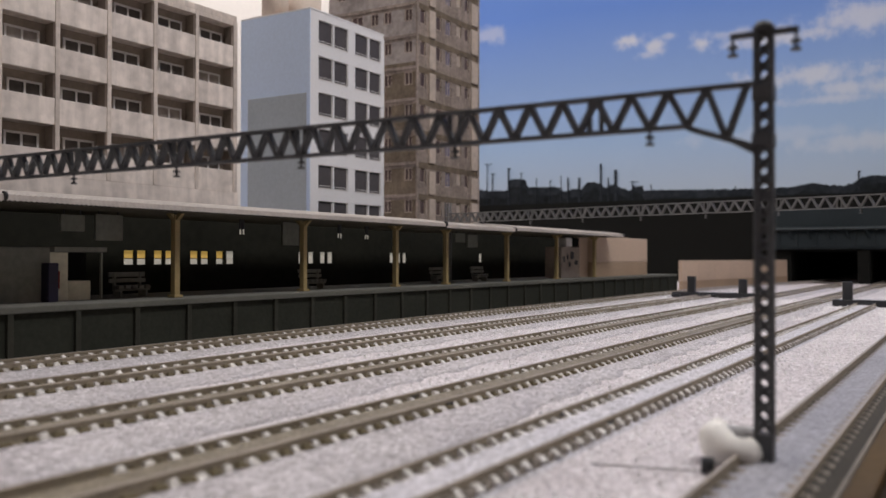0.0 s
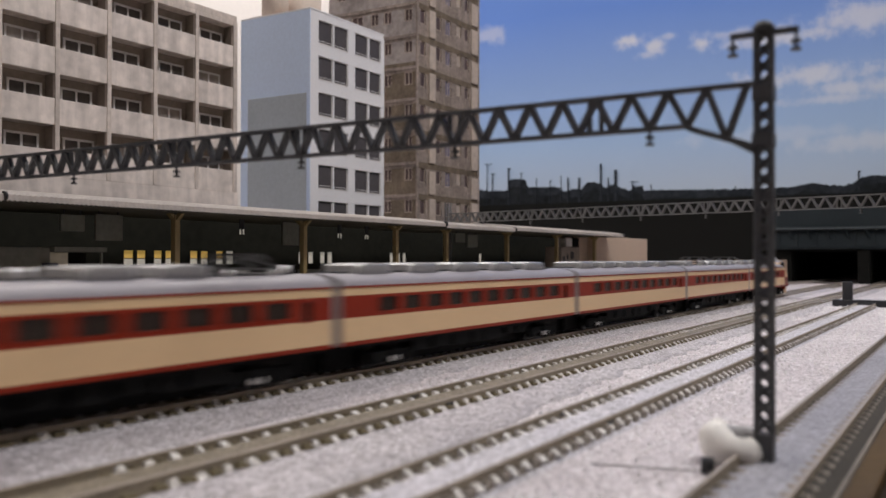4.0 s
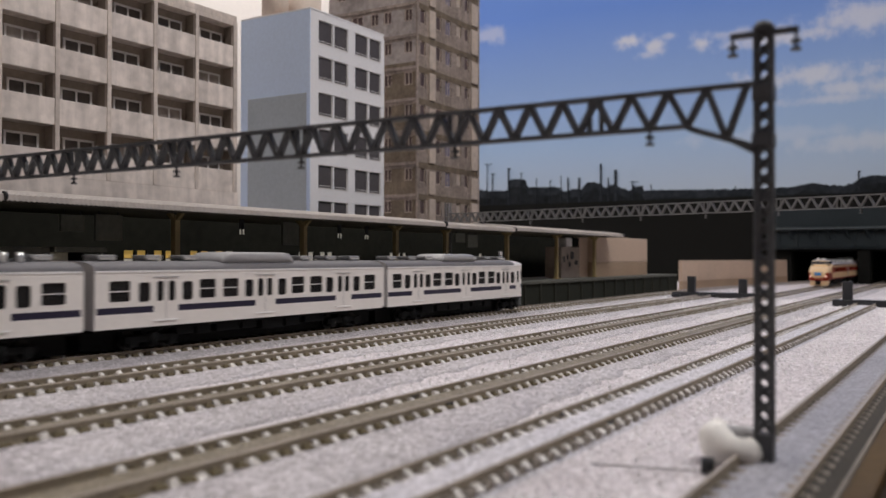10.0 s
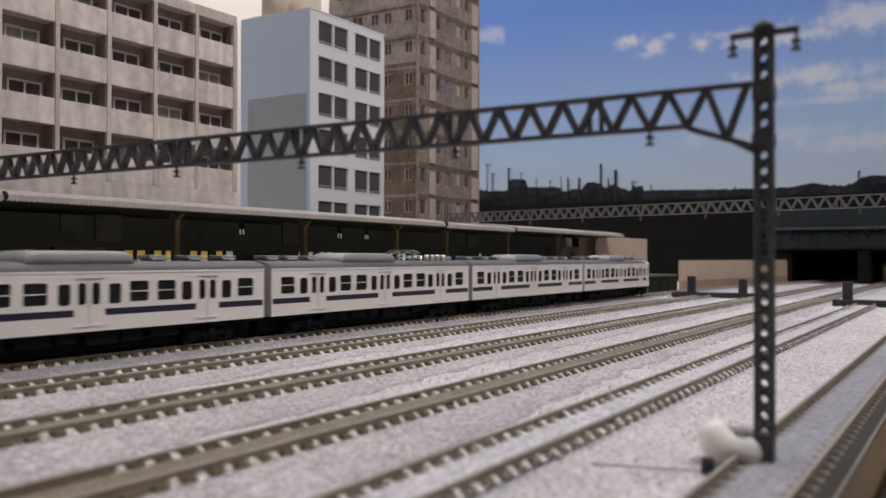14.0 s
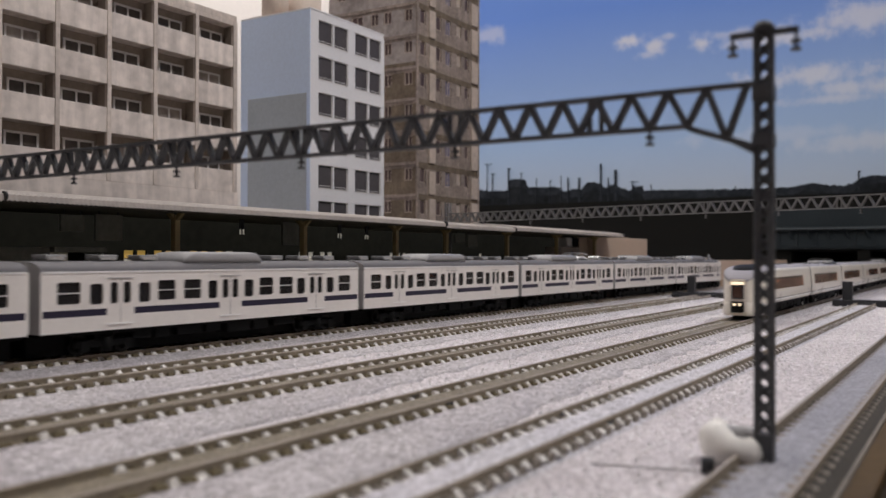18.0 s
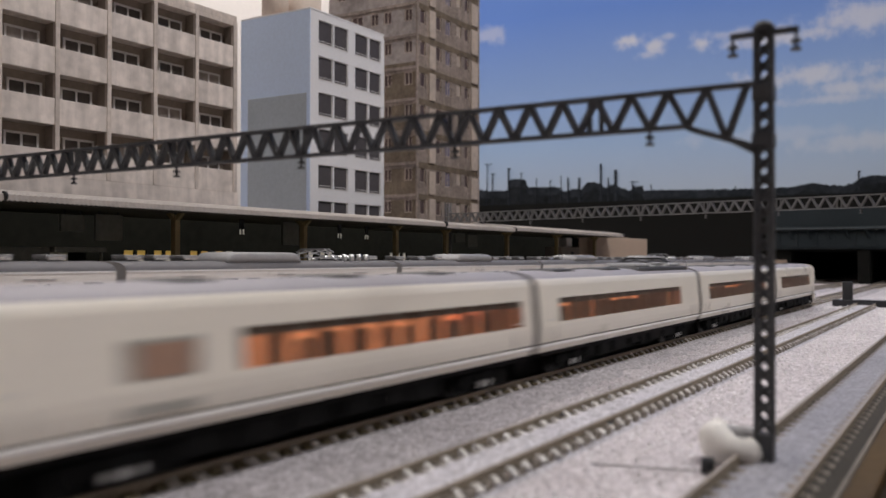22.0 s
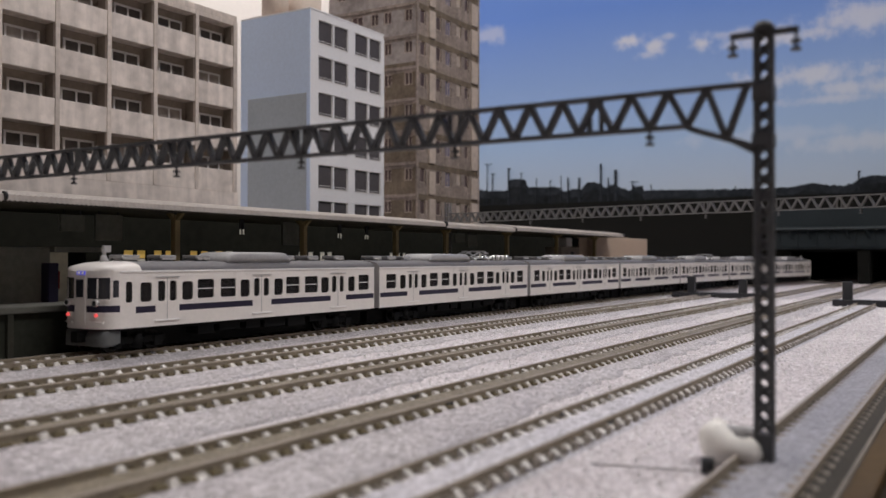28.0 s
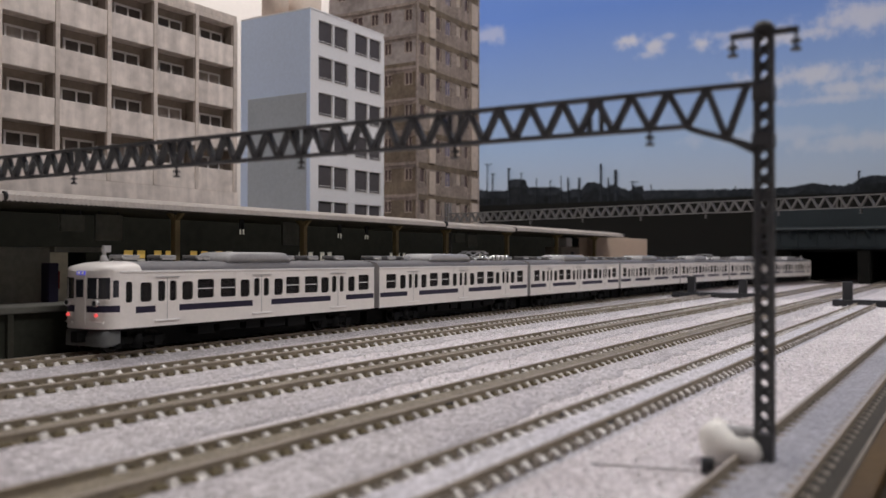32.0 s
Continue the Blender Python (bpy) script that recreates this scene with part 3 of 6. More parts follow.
# ---- track-side things ----
def putty_lump():
    """A hook-shaped lump of putty pressed round a small bracket."""
    bm = bmesh.new()
    nu, nv = 40, 18
    rings = []
    for i in range(nu + 1):
        u = 1.75 + 3.65 * i / nu
        end = min(1.0, 0.4 + 4 * min(i, nu - i) / nu)
        tall = 1.0 - 0.42 * min(1.0, max(0.0, (u - 2.9) / 1.8))
        ring = []
        for j in range(nv):
            v = 2 * math.pi * j / nv
            p = Vector((math.cos(u) * 3.1 + 0.3, math.sin(u) * 3.4, 2.5 * tall))
            r = 2.3 * end * (1 + 0.22 * noise.noise(Vector((u * 1.3, v * 0.8, 2))) + 0.08 * noise.noise(Vector((u * 5, v * 3, 7))))
            ring.append(bm.verts.new((p.x + math.cos(u) * math.cos(v) * r, p.y + math.sin(u) * math.cos(v) * r, max(-0.5, p.z + math.sin(v) * r * (0.5 + 0.75 * tall)))))
        rings.append(ring)
    for a, b in zip(rings, rings[1:]):
        for j in range(nv):
            bm.faces.new((a[j], a[(j + 1) % nv], b[(j + 1) % nv], b[j])).smooth = True
    bm.faces.new(rings[0]), bm.faces.new(rings[-1])
    ob = link("putty_lump", bm, PUTTY)
    ob.matrix_basis = mm(126.0, 28.9, 0, 0, 0, -60)
    tagged(ob, "white hook-shaped lump of putty beside the mast foot", "putty lump")
    t = thing("mast_bracket", mm(127, 27.2, 0), "small grey bracket held in white putty", "bracket")
    bm = bmesh.new()
    rod(bm, (-0.6, 3.2, 3.6), (-1.6, -1.6, 3.8), 1.0, 14)
    part("arm", bm, EQUIP, t)
    bm = bmesh.new()
    rod(bm, (-9.5, 3.6, -0.3), (-9.5, 3.6, 1.6), 0.9, 12)
    part("knob", bm, DARKPLASTIC, t)
    bm = bmesh.new()
    rod(bm, (-9.5, 3.6, -0.2), (-12.3, 19.0, -0.45), 0.11, 6)
    part("wire", bm, EQUIPPALE, t)


putty_lump()


def relay_box(x, y, bx0, bx1, by, h=14.0):
    t = thing("point_motor", mm(x, y, 0), "dark grey point motor with an upright box", "point motor", "point motors")
    bm = bmesh.new()
    box(bm, -2.4, 2.4, -2.7, 2.7, 3.0, h, 0, 0.5)
    part("upright_box", bm, DARKPLASTIC, t)
    bm = bmesh.new()
    box(bm, -4, 4, bx0, bx1, -0.5, 3.4, 0, 0.6)
    part("base_bar", bm, DARKPLASTIC, t)
    bm = bmesh.new()
    box(bm, -7, -1, by - 3, by + 3, -0.4, 2.2, 0, 0.5)
    part("lever", bm, DARKPLASTIC, t)


relay_box(640, 179, -6, 13.5, 10, 14.9)
relay_box(640, 143, -10, 29, 20, 13.2)
relay_box(572, 67.5, -40, 8, -12, 14.2)


def rail_joiners():
    """Dark fishplates where lengths of rail meet."""
    for y, xs in ((122.75, (352.0,)), (132.45, (355.0,)), (84.35, (140.0, 270.0, 337.0)), (94.05, (143.0, 272.0, 340.0)), (52.35, (330.0, 138.0)), (62.05, (333.0, 141.0))):
        for x in xs:
            bm = bmesh.new()
            box(bm, x - 1.2, x + 1.2, y - 0.68, y + 0.68, 0.3, 1.15, 0, 0.15)
            ob = link("rail_joiner", bm, DARKPLASTIC)
            tagged(ob, "dark metal rail joiner", "rail joiner", "rail joiners")


rail_joiners()


# ---- buildings ----
def facade_y(y, sign=1):
    return lambda u, v, d: Vector((u, y + sign * d, v))


def facade_x(x, sign=1):
    return lambda u, v, d: Vector((x + sign * d, u, v))


def window_unit(parent, place, a, b, c, d, depth, bars=1, glass=None, frame_mat=None, fw=0.65):
    """A pane with its frame set into an opening."""
    def slab(bm, u0, u1, v0, v1, d0, d1):
        p, q = place(u0, v0, d0), place(u1, v1, d1)
        box(bm, min(p.x, q.x), max(p.x, q.x), min(p.y, q.y), max(p.y, q.y), min(p.z, q.z), max(p.z, q.z))
    fm = bmesh.new()
    slab(fm, a, b, c, c + fw, depth - 0.5, depth + 0.3)
    slab(fm, a, b, d - fw, d, depth - 0.5, depth + 0.3)
    slab(fm, a, a + fw, c + fw, d - fw, depth - 0.5, depth + 0.3)
    slab(fm, b - fw, b, c + fw, d - fw, depth - 0.5, depth + 0.3)
    for k in range(bars):
        u = a + (b - a) * (k + 1) / (bars + 1)
        slab(fm, u - fw / 2, u + fw / 2, c + fw, d - fw, depth - 0.45, depth + 0.25)
    w = part("window", fm, frame_mat or FRAMEW, parent)
    gm = bmesh.new()
    slab(gm, a + fw, b - fw, c + fw, d - fw, depth - 0.15, depth + 0.1)
    part("pane", gm, glass or GLASSDARK, w)
    return w


def apartment():
    """A gallery-access block of flats, its balconies open between slabs and cross walls."""
    Y, X0, X1, BAY, ST = 305.0, 96.6, 307.8, 23.72, 19.92
    t = thing("apartment_block", mm(0, 0, 0), "weathered beige concrete apartment block with rows of balconies", "apartment block")
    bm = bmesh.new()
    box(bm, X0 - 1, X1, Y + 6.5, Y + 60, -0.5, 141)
    part("wall", bm, RECESS_SHADE, t, "back wall behind the balconies, coloured dark for the recess shade")
    bm = bmesh.new()
    box(bm, X1, X1 + 1.8, Y, Y + 60, -0.5, 141)
    part("end_wall", bm, CONCRETE, t)
    bm = bmesh.new()
    box(bm, X0 - 1, X1 + 1.8, Y + 0.3, Y + 60, 141, 144, 0, 0.4)
    part("roof", bm, CONCRETE, t)
    bm = bmesh.new()
    box(bm, X0 - 1, X1 + 1.79, Y - 0.36, Y + 9, -0.5, 59.05)
    part("lower_wall", bm, CONCRETE2, t)
    bays = int(round((X1 - X0) / BAY))
    for s in range(4):
        zt = 138.8 - s * ST          # top of the opening
        zp = zt - 9.6                # top of the parapet
        zb = zt - ST                 # next opening's top
        for b in range(bays):
            xa = X1 - (b + 1) * BAY
            bm = bmesh.new()
            box(bm, xa + 1.0, xa + BAY - 1.0, Y, Y + 1.5, zb, zp, 0, 0.25)
            part("parapet", bm, CONCRETE2, t, "streaked pale concrete balcony front")
            bm = bmesh.new()
            box(bm, xa + 1.0, xa + BAY - 1.0, Y + 1.6, Y + 6.4, zb, zb + 1.6)
            part("balcony_slab", bm, CONCRETE, t)
            k = 2.6 + 1.2 * ((b + s) % 2)
            window_unit(t, facade_y(Y + 5.7), xa + BAY - k - 14.5, xa + BAY - k, zb + 6.4, zt - 3.4, 0.5, 1, FLATCURTAIN if (3 * b + 5 * s) % 4 == 1 else FLATGLASS, None, 0.9)
    for b in range(bays + 1):
        x = X1 - b * BAY
        bm = bmesh.new()
        box(bm, x - 1.0, x + 1.0, Y - 0.35, Y + 1.5, 59.3, 141, 0, 0.2)
        part("pier", bm, CONCRETE, t)
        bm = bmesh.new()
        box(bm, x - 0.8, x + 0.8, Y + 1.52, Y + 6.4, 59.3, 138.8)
        part("cross_wall", bm, RECESS_SHADE, t, "partition between balconies, coloured dark for the recess shade")
    bm = bmesh.new()
    box(bm, X0 - 1, X1 + 1.8, Y - 0.1, Y + 9, 138.9, 141, 0, 0.2)
    part("eaves_beam", bm, CONCRETE, t)


apartment()


def white_block():
    X0, X1, Y0, Y1, ZT = 384.0, 455.0, 322.0, 375.0, 168.4
    t = thing("office_block", mm(0, 0, 0), "white office block with dark paired windows and a pale blue gable", "office block")
    holes = []
    cols = ((391.2, 404.4), (405.6, 418.8), (425.6, 439.0), (440.2, 452.4))
    for s in range(7):
        zt = 163.4 - 20.72 * s
        holes += [(a, b, zt - 13.0, zt + 0.6) for a, b in cols]
    bm = bmesh.new()
    panel(bm, [X0, X1], [-0.5, ZT], holes, 2.2, facade_y(Y0))
    part("front_wall", bm, WHITEWALL, t, "white rendered wall with window openings")
    bm = bmesh.new()
    box(bm, X0 + 0.02, X1 - 0.02, Y0 + 2.2, Y1, -0.5, ZT - 0.05)
    part("core", bm, WHITEWALL, t)
    bm = bmesh.new()
    box(bm, X0 - 0.35, X0 + 0.01, Y0 + 0.02, Y1, -0.5, ZT - 0.02)
    part("gable_wall", bm, BLUEWALL, t, "gable wall, coloured pale blue for the side light on it")
    # shadow falling on the gable, modelled as a thin grey patch
    bm = bmesh.new()
    box(bm, X0 - 0.6, X0 - 0.36, Y0 + 2.5, Y1 - 6.0, 40, 121, 0, 0.08)
    part("gable_shadow_patch", bm, GABLE_SHADOW, t, "shadow on the gable, set on as a grey-blue patch")
    bm = bmesh.new()
    box(bm, X1, X1 + 0.8, Y0 - 0.2, Y1, -0.5, ZT - 2.0, 0, 0.3)
    part("corner_pilaster", bm, WHITEWALL, t)
    bm = bmesh.new()
    box(bm, X0 - 0.4, X1 + 0.8, Y0 - 0.3, Y1, ZT, ZT + 0.9, 0, 0.3)
    part("coping", bm, WHITEWALL, t)
    for a, b, c, d in holes:
        w = window_unit(t, facade_y(Y0), a, b, c, d, 1.2, 0, BLOCKGLASS, FRAMEW, 0.35)
        bm = bmesh.new()
        box(bm, a + 0.3, b - 0.3, Y0 - 0.2, Y0 + 0.7, c - 0.1, c + 0.45)
        box(bm, a + 0.5, b - 0.5, Y0 + 0.1, Y0 + 0.4, c + 1.5, c + 1.75)
        part("sill", bm, FRAMEW, w)
    tank = thing("rooftop_tank", mm(398, 357, ZT + 0.9), "pair of rounded beige rooftop water tanks", "water tank")
    bm = bmesh.new()
    box(bm, -12, 31, -15, 14, 0.0, 1.2, 0, 0.4)
    part("plinth", bm, TANKBEIGE, tank)
    for x, r in ((-4.5, 8.0), (17.5, 13.5)):
        bm = bmesh.new()
        rod(bm, (x, 0, 1.2), (x, 0, 20), r, 32, r * 0.97)
        rod(bm, (x, 0, 20), (x, 0, 24), r * 0.97, 32, r * 0.8)
        part("drum", bm, TANKBEIGE, tank)


white_block()


def tower():
    X0, X1, Y0, Y1, ZT = 536.0, 627.5, 350.0, 431.0, 268.0
    t = thing("tower_block", mm(0, 0, 0), "tall brown tiled residential tower with cream bands", "tower block")
    ST = 23.4
    lh, rh = [], []
    for s in range(11):
        zt = 257.5 - ST * s
        lh += [(353.6, 360.4, zt - 9.3, zt), (372.0, 379.0, zt - 9.3, zt), (384.0, 391.0, zt - 9.3, zt), (398.5, 409.0, zt - 9.3, zt), (415, 423, zt - 9.3, zt)]
        rh += [(541.5, 548.5, zt - 10.5, zt), (563.5, 570.5, zt - 10.5, zt), (577.0, 585.0, zt - 11.5, zt), (593.5, 600.5, zt - 9.0, zt), (606.5, 612.5, zt - 10.0, zt)]

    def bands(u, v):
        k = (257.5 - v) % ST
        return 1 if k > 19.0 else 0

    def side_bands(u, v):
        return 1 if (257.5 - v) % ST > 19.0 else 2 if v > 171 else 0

    cuts = [257.5 - ST * s for s in range(12)] + [257.5 - ST * s - 19.0 for s in range(12)]
    cuts = [c for c in cuts if -0.5 < c < ZT] + [171.0]
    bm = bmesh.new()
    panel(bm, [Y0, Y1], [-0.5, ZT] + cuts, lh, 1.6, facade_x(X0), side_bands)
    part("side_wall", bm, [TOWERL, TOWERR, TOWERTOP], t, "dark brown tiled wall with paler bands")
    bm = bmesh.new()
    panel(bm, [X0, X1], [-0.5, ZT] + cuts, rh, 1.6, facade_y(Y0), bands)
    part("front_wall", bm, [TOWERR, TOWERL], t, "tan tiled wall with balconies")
    bm = bmesh.new()
    box(bm, X0 + 1.6, X1, Y0 + 1.6, Y1, -0.5, ZT - 0.05)
    part("core", bm, TOWERL, t)
    for (a, b, c, d) in lh:
        window_unit(t, facade_x(X0), a, b, c, d, 1.0, 1, TOWERGLASS, TOWERBAND, 0.6)
    for (a, b, c, d) in rh:
        window_unit(t, facade_y(Y0), a, b, c, d, 1.0, 1 if b - a > 7.5 else 0, BLUEGLASS if 570 < a < 590 else BLIND if 590 < a < 602 else TOWERGLASS, TOWERBAND, 0.55)
    for s in range(11):
        z = 257.5 - ST * s
        for a, b in ((552.5, 561.0), (616.0, 626.5)):
            bm = bmesh.new()
            box(bm, a, b, Y0 - 1.2, Y0 - 0.05, z - 18.6, z + 1.5 - 3.0 * (s % 2), 0, 0.3)
            part("facing_panel", bm, TOWERBAND, t, "cream facing panel")
        bm = bmesh.new()
        box(bm, X0 - 0.7, X0 - 0.02, Y0 + 0.5, Y1, z - 21.5, z - 20, 0, 0.2)
        part("string_course", bm, TOWERR, t)
    for x in (536.2, 627.0):
        bm = bmesh.new()
        box(bm, x - 1.1, x + 1.1, Y0 - 1.4, Y0 - 0.02, -0.5, ZT, 0, 0.3)
        part("pilaster", bm, TOWERR, t)


tower()


# ---- on and behind the platform ----
def station_wall():
    t = thing("station_building", mm(0, 0, 0), "dark station building behind the platform with small lit windows", "station building")
    pairs = [(179.0, 180.9), (181.4, 183.5), (228.4, 233.4), (234.7, 239.4), (243.1, 247.6), (248.9, 253.4), (262.2, 266.9), (268.2, 272.8), (277.0, 281.6), (283.1, 288.0),
             (331.5, 336.4), (338.8, 343.3), (348.0, 352.5), (353.9, 358.5), (409.5, 414.2), (416.8, 420.9), (422.6, 426.7), (513.3, 517.8)]
    holes = [(a, b, 25.1, 30.7) for a, b in pairs]
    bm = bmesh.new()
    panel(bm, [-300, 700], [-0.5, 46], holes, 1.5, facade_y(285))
    part("front_wall", bm, STATIONWALL, t, "wall with small window openings, coloured near-black for the canopy shade")
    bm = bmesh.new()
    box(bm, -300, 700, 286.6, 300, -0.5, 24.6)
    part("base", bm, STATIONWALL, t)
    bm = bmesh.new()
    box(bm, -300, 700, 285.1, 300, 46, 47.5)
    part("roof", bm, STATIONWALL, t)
    for i, (a, b, c, d) in enumerate(holes):
        bm = bmesh.new()
        box(bm, a, b, 286.0, 286.3, 27.6 if i < 10 else c, d)
        w = part("lit_window", bm, YELLOWPANE if i < 9 else PALEPANE, t, "small lit window")
        if i < 10:
            bm = bmesh.new()
            box(bm, a, b, 286.0, 286.3, c, 27.3)
            part("lower_pane", bm, PALEPANE, w)


station_wall()


def bench(x, y, w=14.0):
    t = thing("platform_bench", mm(x, y, PLAT_Z), "dim grey moulded bench with a slatted back on the platform", "bench", "platform benches")
    for z0, z1, y0 in ((5.0, 6.4, 1.6), (7.0, 8.6, 2.0)):
        part("back_slat", one(box, -w / 2 - 0.6, w / 2 + 0.6, y0, y0 + 0.7, z0, z1, 0, 0.2), DIMGREY, t)
    for k in range(5):
        c = -w / 2 + w * (k + 0.5) / 5
        part("seat", one(box, c - 1.15, c + 1.15, -2.2, 1.4, 2.9, 4.2, 0, 0.5), DIMGREY, t)
    part("seat_beam", one(box, -w / 2 - 0.4, w / 2 + 0.4, -1.0, 0.6, 2.2, 2.85), DIMGREY, t)
    for q in (-0.38, 0.38):
        part("leg", one(box, q * w - 0.45, q * w + 0.45, -1.6, 2.2, 0, 2.2), DIMGREY, t)
        part("back_post", one(box, q * w - 0.4, q * w + 0.4, 1.62, 2.6, 2.2, 8.4), DIMGREY, t)


for bx in (205.0, 303.0, 410.0, 455.0):
    bench(bx, 252.0)


def kiosk():
    t = thing("platform_kiosk", mm(160, 250, PLAT_Z), "grey and cream platform kiosk with a projecting flat roof", "kiosk")
    for nm, a, m in (("cabin", (-8, 9.6, -4, 6, 0, 16.8), KIOSKGREY), ("roof", (9.7, 29, -6, 7, 15.4, 17.0), KIOSKGREY), ("cream_wall", (9.7, 16.2, -3.6, 5, 0, 15.3), KIOSKWALL),
                     ("counter", (16.3, 24.5, -3.6, 5, 0, 6.2), KIOSKWALL), ("back_panel", (16.3, 28.6, 4.2, 5, 6.25, 15.3), BLACKCARD), ("shelf_post", (27.6, 28.4, -4.6, -3.8, 0, 15.3), KIOSKGREY)):
        part(nm, one(box, *a, 0, 0.25), m, t)
    bm = bmesh.new()
    box(bm, 6.4, 9.8, -8, -4.2, 0, 12.0, 0, 0.3)
    v = part("vending_machine", bm, NAVY, t, "dark blue and red vending machine")
    part("red_panel", one(box, 9.81, 10.2, -8, -4.2, 4, 9.5), CRIMSON, v)


kiosk()


def hanging_board(x, y, z0, z1, w):
    t = thing("hanging_sign", mm(x, y, z1), "dark unlit sign board hung under the canopy", "sign", "hanging signs")
    bm = bmesh.new()
    box(bm, -w / 2, w / 2, -0.5, 0.5, z0 - z1, 0, 0, 0.15)
    part("board", bm, SIGNDARK, t)
    for s in (-0.35, 0.35):
        bm = bmesh.new()
        box(bm, s * w - 0.2, s * w + 0.2, -0.2, 0.2, 0, 43.6 - z1)
        part("hanger", bm, DARKPLASTIC, t)


hanging_board(177.3, 246, 36.2, 41.4, 8.6)
hanging_board(191, 246, 33.4, 42, 10.6)
hanging_board(280.7, 246, 33.0, 42.6, 10)
hanging_board(421, 246, 36.4, 41.5, 10.4)
hanging_board(435, 246, 33.9, 40.9, 11)


def strip_light(x, y, z):
    """A pair of short bright tubes hung from the canopy."""
    t = thing("strip_light", mm(x, y, z), "pair of small bright tubes hung under the canopy", "lamp", "canopy lamps")
    part("hanger", one(box, -1.2, 1.2, -0.3, 0.3, 1.0, 43.4 - z), DARKPLASTIC, t)
    for k in (-0.9, 0.9):
        part("tube", one(rod, (k, 0, -1.0), (k, 0, 1.0), 0.3, 8), PALEPANE, t)


for lx, lz in ((256.6, 38.1), (319.0, 37.9), (339.8, 37.8)):
    strip_light(lx, 250.0, lz)


def beige_hut():
    t = thing("platform_end_hut", mm(640, 246, PLAT_Z), "beige card hut at the platform end with a darker base", "hut")
    bm = bmesh.new()
    box(bm, -40, 78, -8, 16, 10.6, 29.6, 0, 0.5)
    part("upper_wall", bm, BEIGE, t)
    bm = bmesh.new()
    box(bm, -40, 77.6, -7.8, 16, 0, 10.6)
    part("lower_wall", bm, BEIGELOW, t)
    part("side_wall", one(box, -57, -40.2, -3, 12, 0, 28.6, 0, 0.3), BEIGE, t)
    booth = part("ticket_booth", one(box, -90, -58, -4, 8, 0, 21.4, 0, 0.4), BOOTH, t, "grey-brown ticket booth with pasted notices")
    for a, b, c, d in ((-87, -84.4, 11, 15), (-80.5, -78.6, 12.5, 16), (-74, -69, 13, 18), (-66.5, -62, 9, 12), (-77, -74.6, 8, 11)):
        part("notice", one(box, a, b, -4.3, -4.05, c, d), DARKPLASTIC, booth)
    part("lit_panel", one(box, -79, -69.2, -3, 4, 21.5, 27.6, 0, 0.3), FRAMEW, t, "white box on the booth roof")
    part("dark_panel", one(box, -69, -57.2, -3.2, 4, 21.5, 28, 0, 0.2), BLACKCARD, t)


beige_hut()

def low_wall():
    """A card wall along the bend of the platform track, in panels."""
    w = thing("retaining_wall", mm(0, 0, 0), "beige card retaining wall along the bending track", "wall", kind="structure")
    xs = [768, 812, 856, 900, 944, 988, 1032, 1070]
    for a, b in zip(xs, xs[1:]):
        ya, yb = curve_y(a) + 19, curve_y(b) + 19
        for nm, m, z0, z1, out in (("panel", BEIGE, 7.6, 26.0, 0.0), ("base_panel", BEIGELOW, -0.5, 7.5, 0.4)):
            bm = bmesh.new()
            vs = [bm.verts.new(p) for p in ((a, ya - out, z0), (b - 0.3, yb - out, z0), (b - 0.3, yb - out, z1), (a, ya - out, z1))]
            f = bm.faces.new(vs)
            r = bmesh.ops.extrude_face_region(bm, geom=[f])
            for v in [g for g in r["geom"] if isinstance(g, bmesh.types.BMVert)]:
                v.co.y += 3
            part(nm, bm, m, w)


low_wall()


# ---- overpass, tunnel and backdrop ----
def overpass():
    o = thing("overpass", mm(1080, 0, 0), "black overpass closing the yard, with two track openings", "overpass", kind="structure")
    bm = bmesh.new()
    panel(bm, [20, 760], [-0.5, 101], [(117, 187, -0.4, 36), (40, 104, -0.4, 36)], 14, lambda u, v, d: Vector((d, u, v)))
    part("face_wall", bm, BLACKCARD, o)
    bm = bmesh.new()
    box(bm, 0.5, 1100, 16, 190, 36.5, 40)
    part("tunnel_roof", bm, BLACKCARD, o)
    for y in (14, 110, 189):
        bm = bmesh.new()
        box(bm, 14, 1100, y - 1.5, y + 1.5, -0.5, 36.4)
        part("tunnel_wall", bm, BLACKCARD, o)
    bm = bmesh.new()
    box(bm, -8, -0.2, -30, 214, 38, 60, 0, 4)
    part("girder", bm, GIRDER, o, "dark blue-grey rounded steel girder")
    bm = bmesh.new()
    box(bm, -14, -0.2, -30, 214, 60.2, 63, 0, 1)
    part("girder_flange", bm, FLANGE_LIT, o, "top flange, coloured paler as lit from above")
    part("kerb_rail", one(box, -6, -3, -30, 78, 85, 88.5, 0, 0.5), PALELINE, o, "pale kerb along the overpass")
    bm = bmesh.new()
    box(bm, -4, -0.2, -30, 214, 63.1, 84, 0, 1)
    part("parapet", bm, GIRDER, o)
    for i in range(12):
        bm = bmesh.new()
        box(bm, -9.4, -8.02, -22 + 20 * i, -20 + 20 * i, 42, 57, 0, 0.4)
        part("stiffener", bm, GIRDER, o)
        bm = bmesh.new()
        bar(bm, (-12.5, -12 + 20 * i, 59.8), (-8.6, -16 + 20 * i, 50), 1.6, 1.2)
        part("bracket", bm, GIRDER, o)
    bm = bmesh.new()
    box(bm, -5, 1, 104.2, 116.8, -0.5, 37.5, 0, 1)
    part("pier", bm, BLACKCARD, o)


overpass()


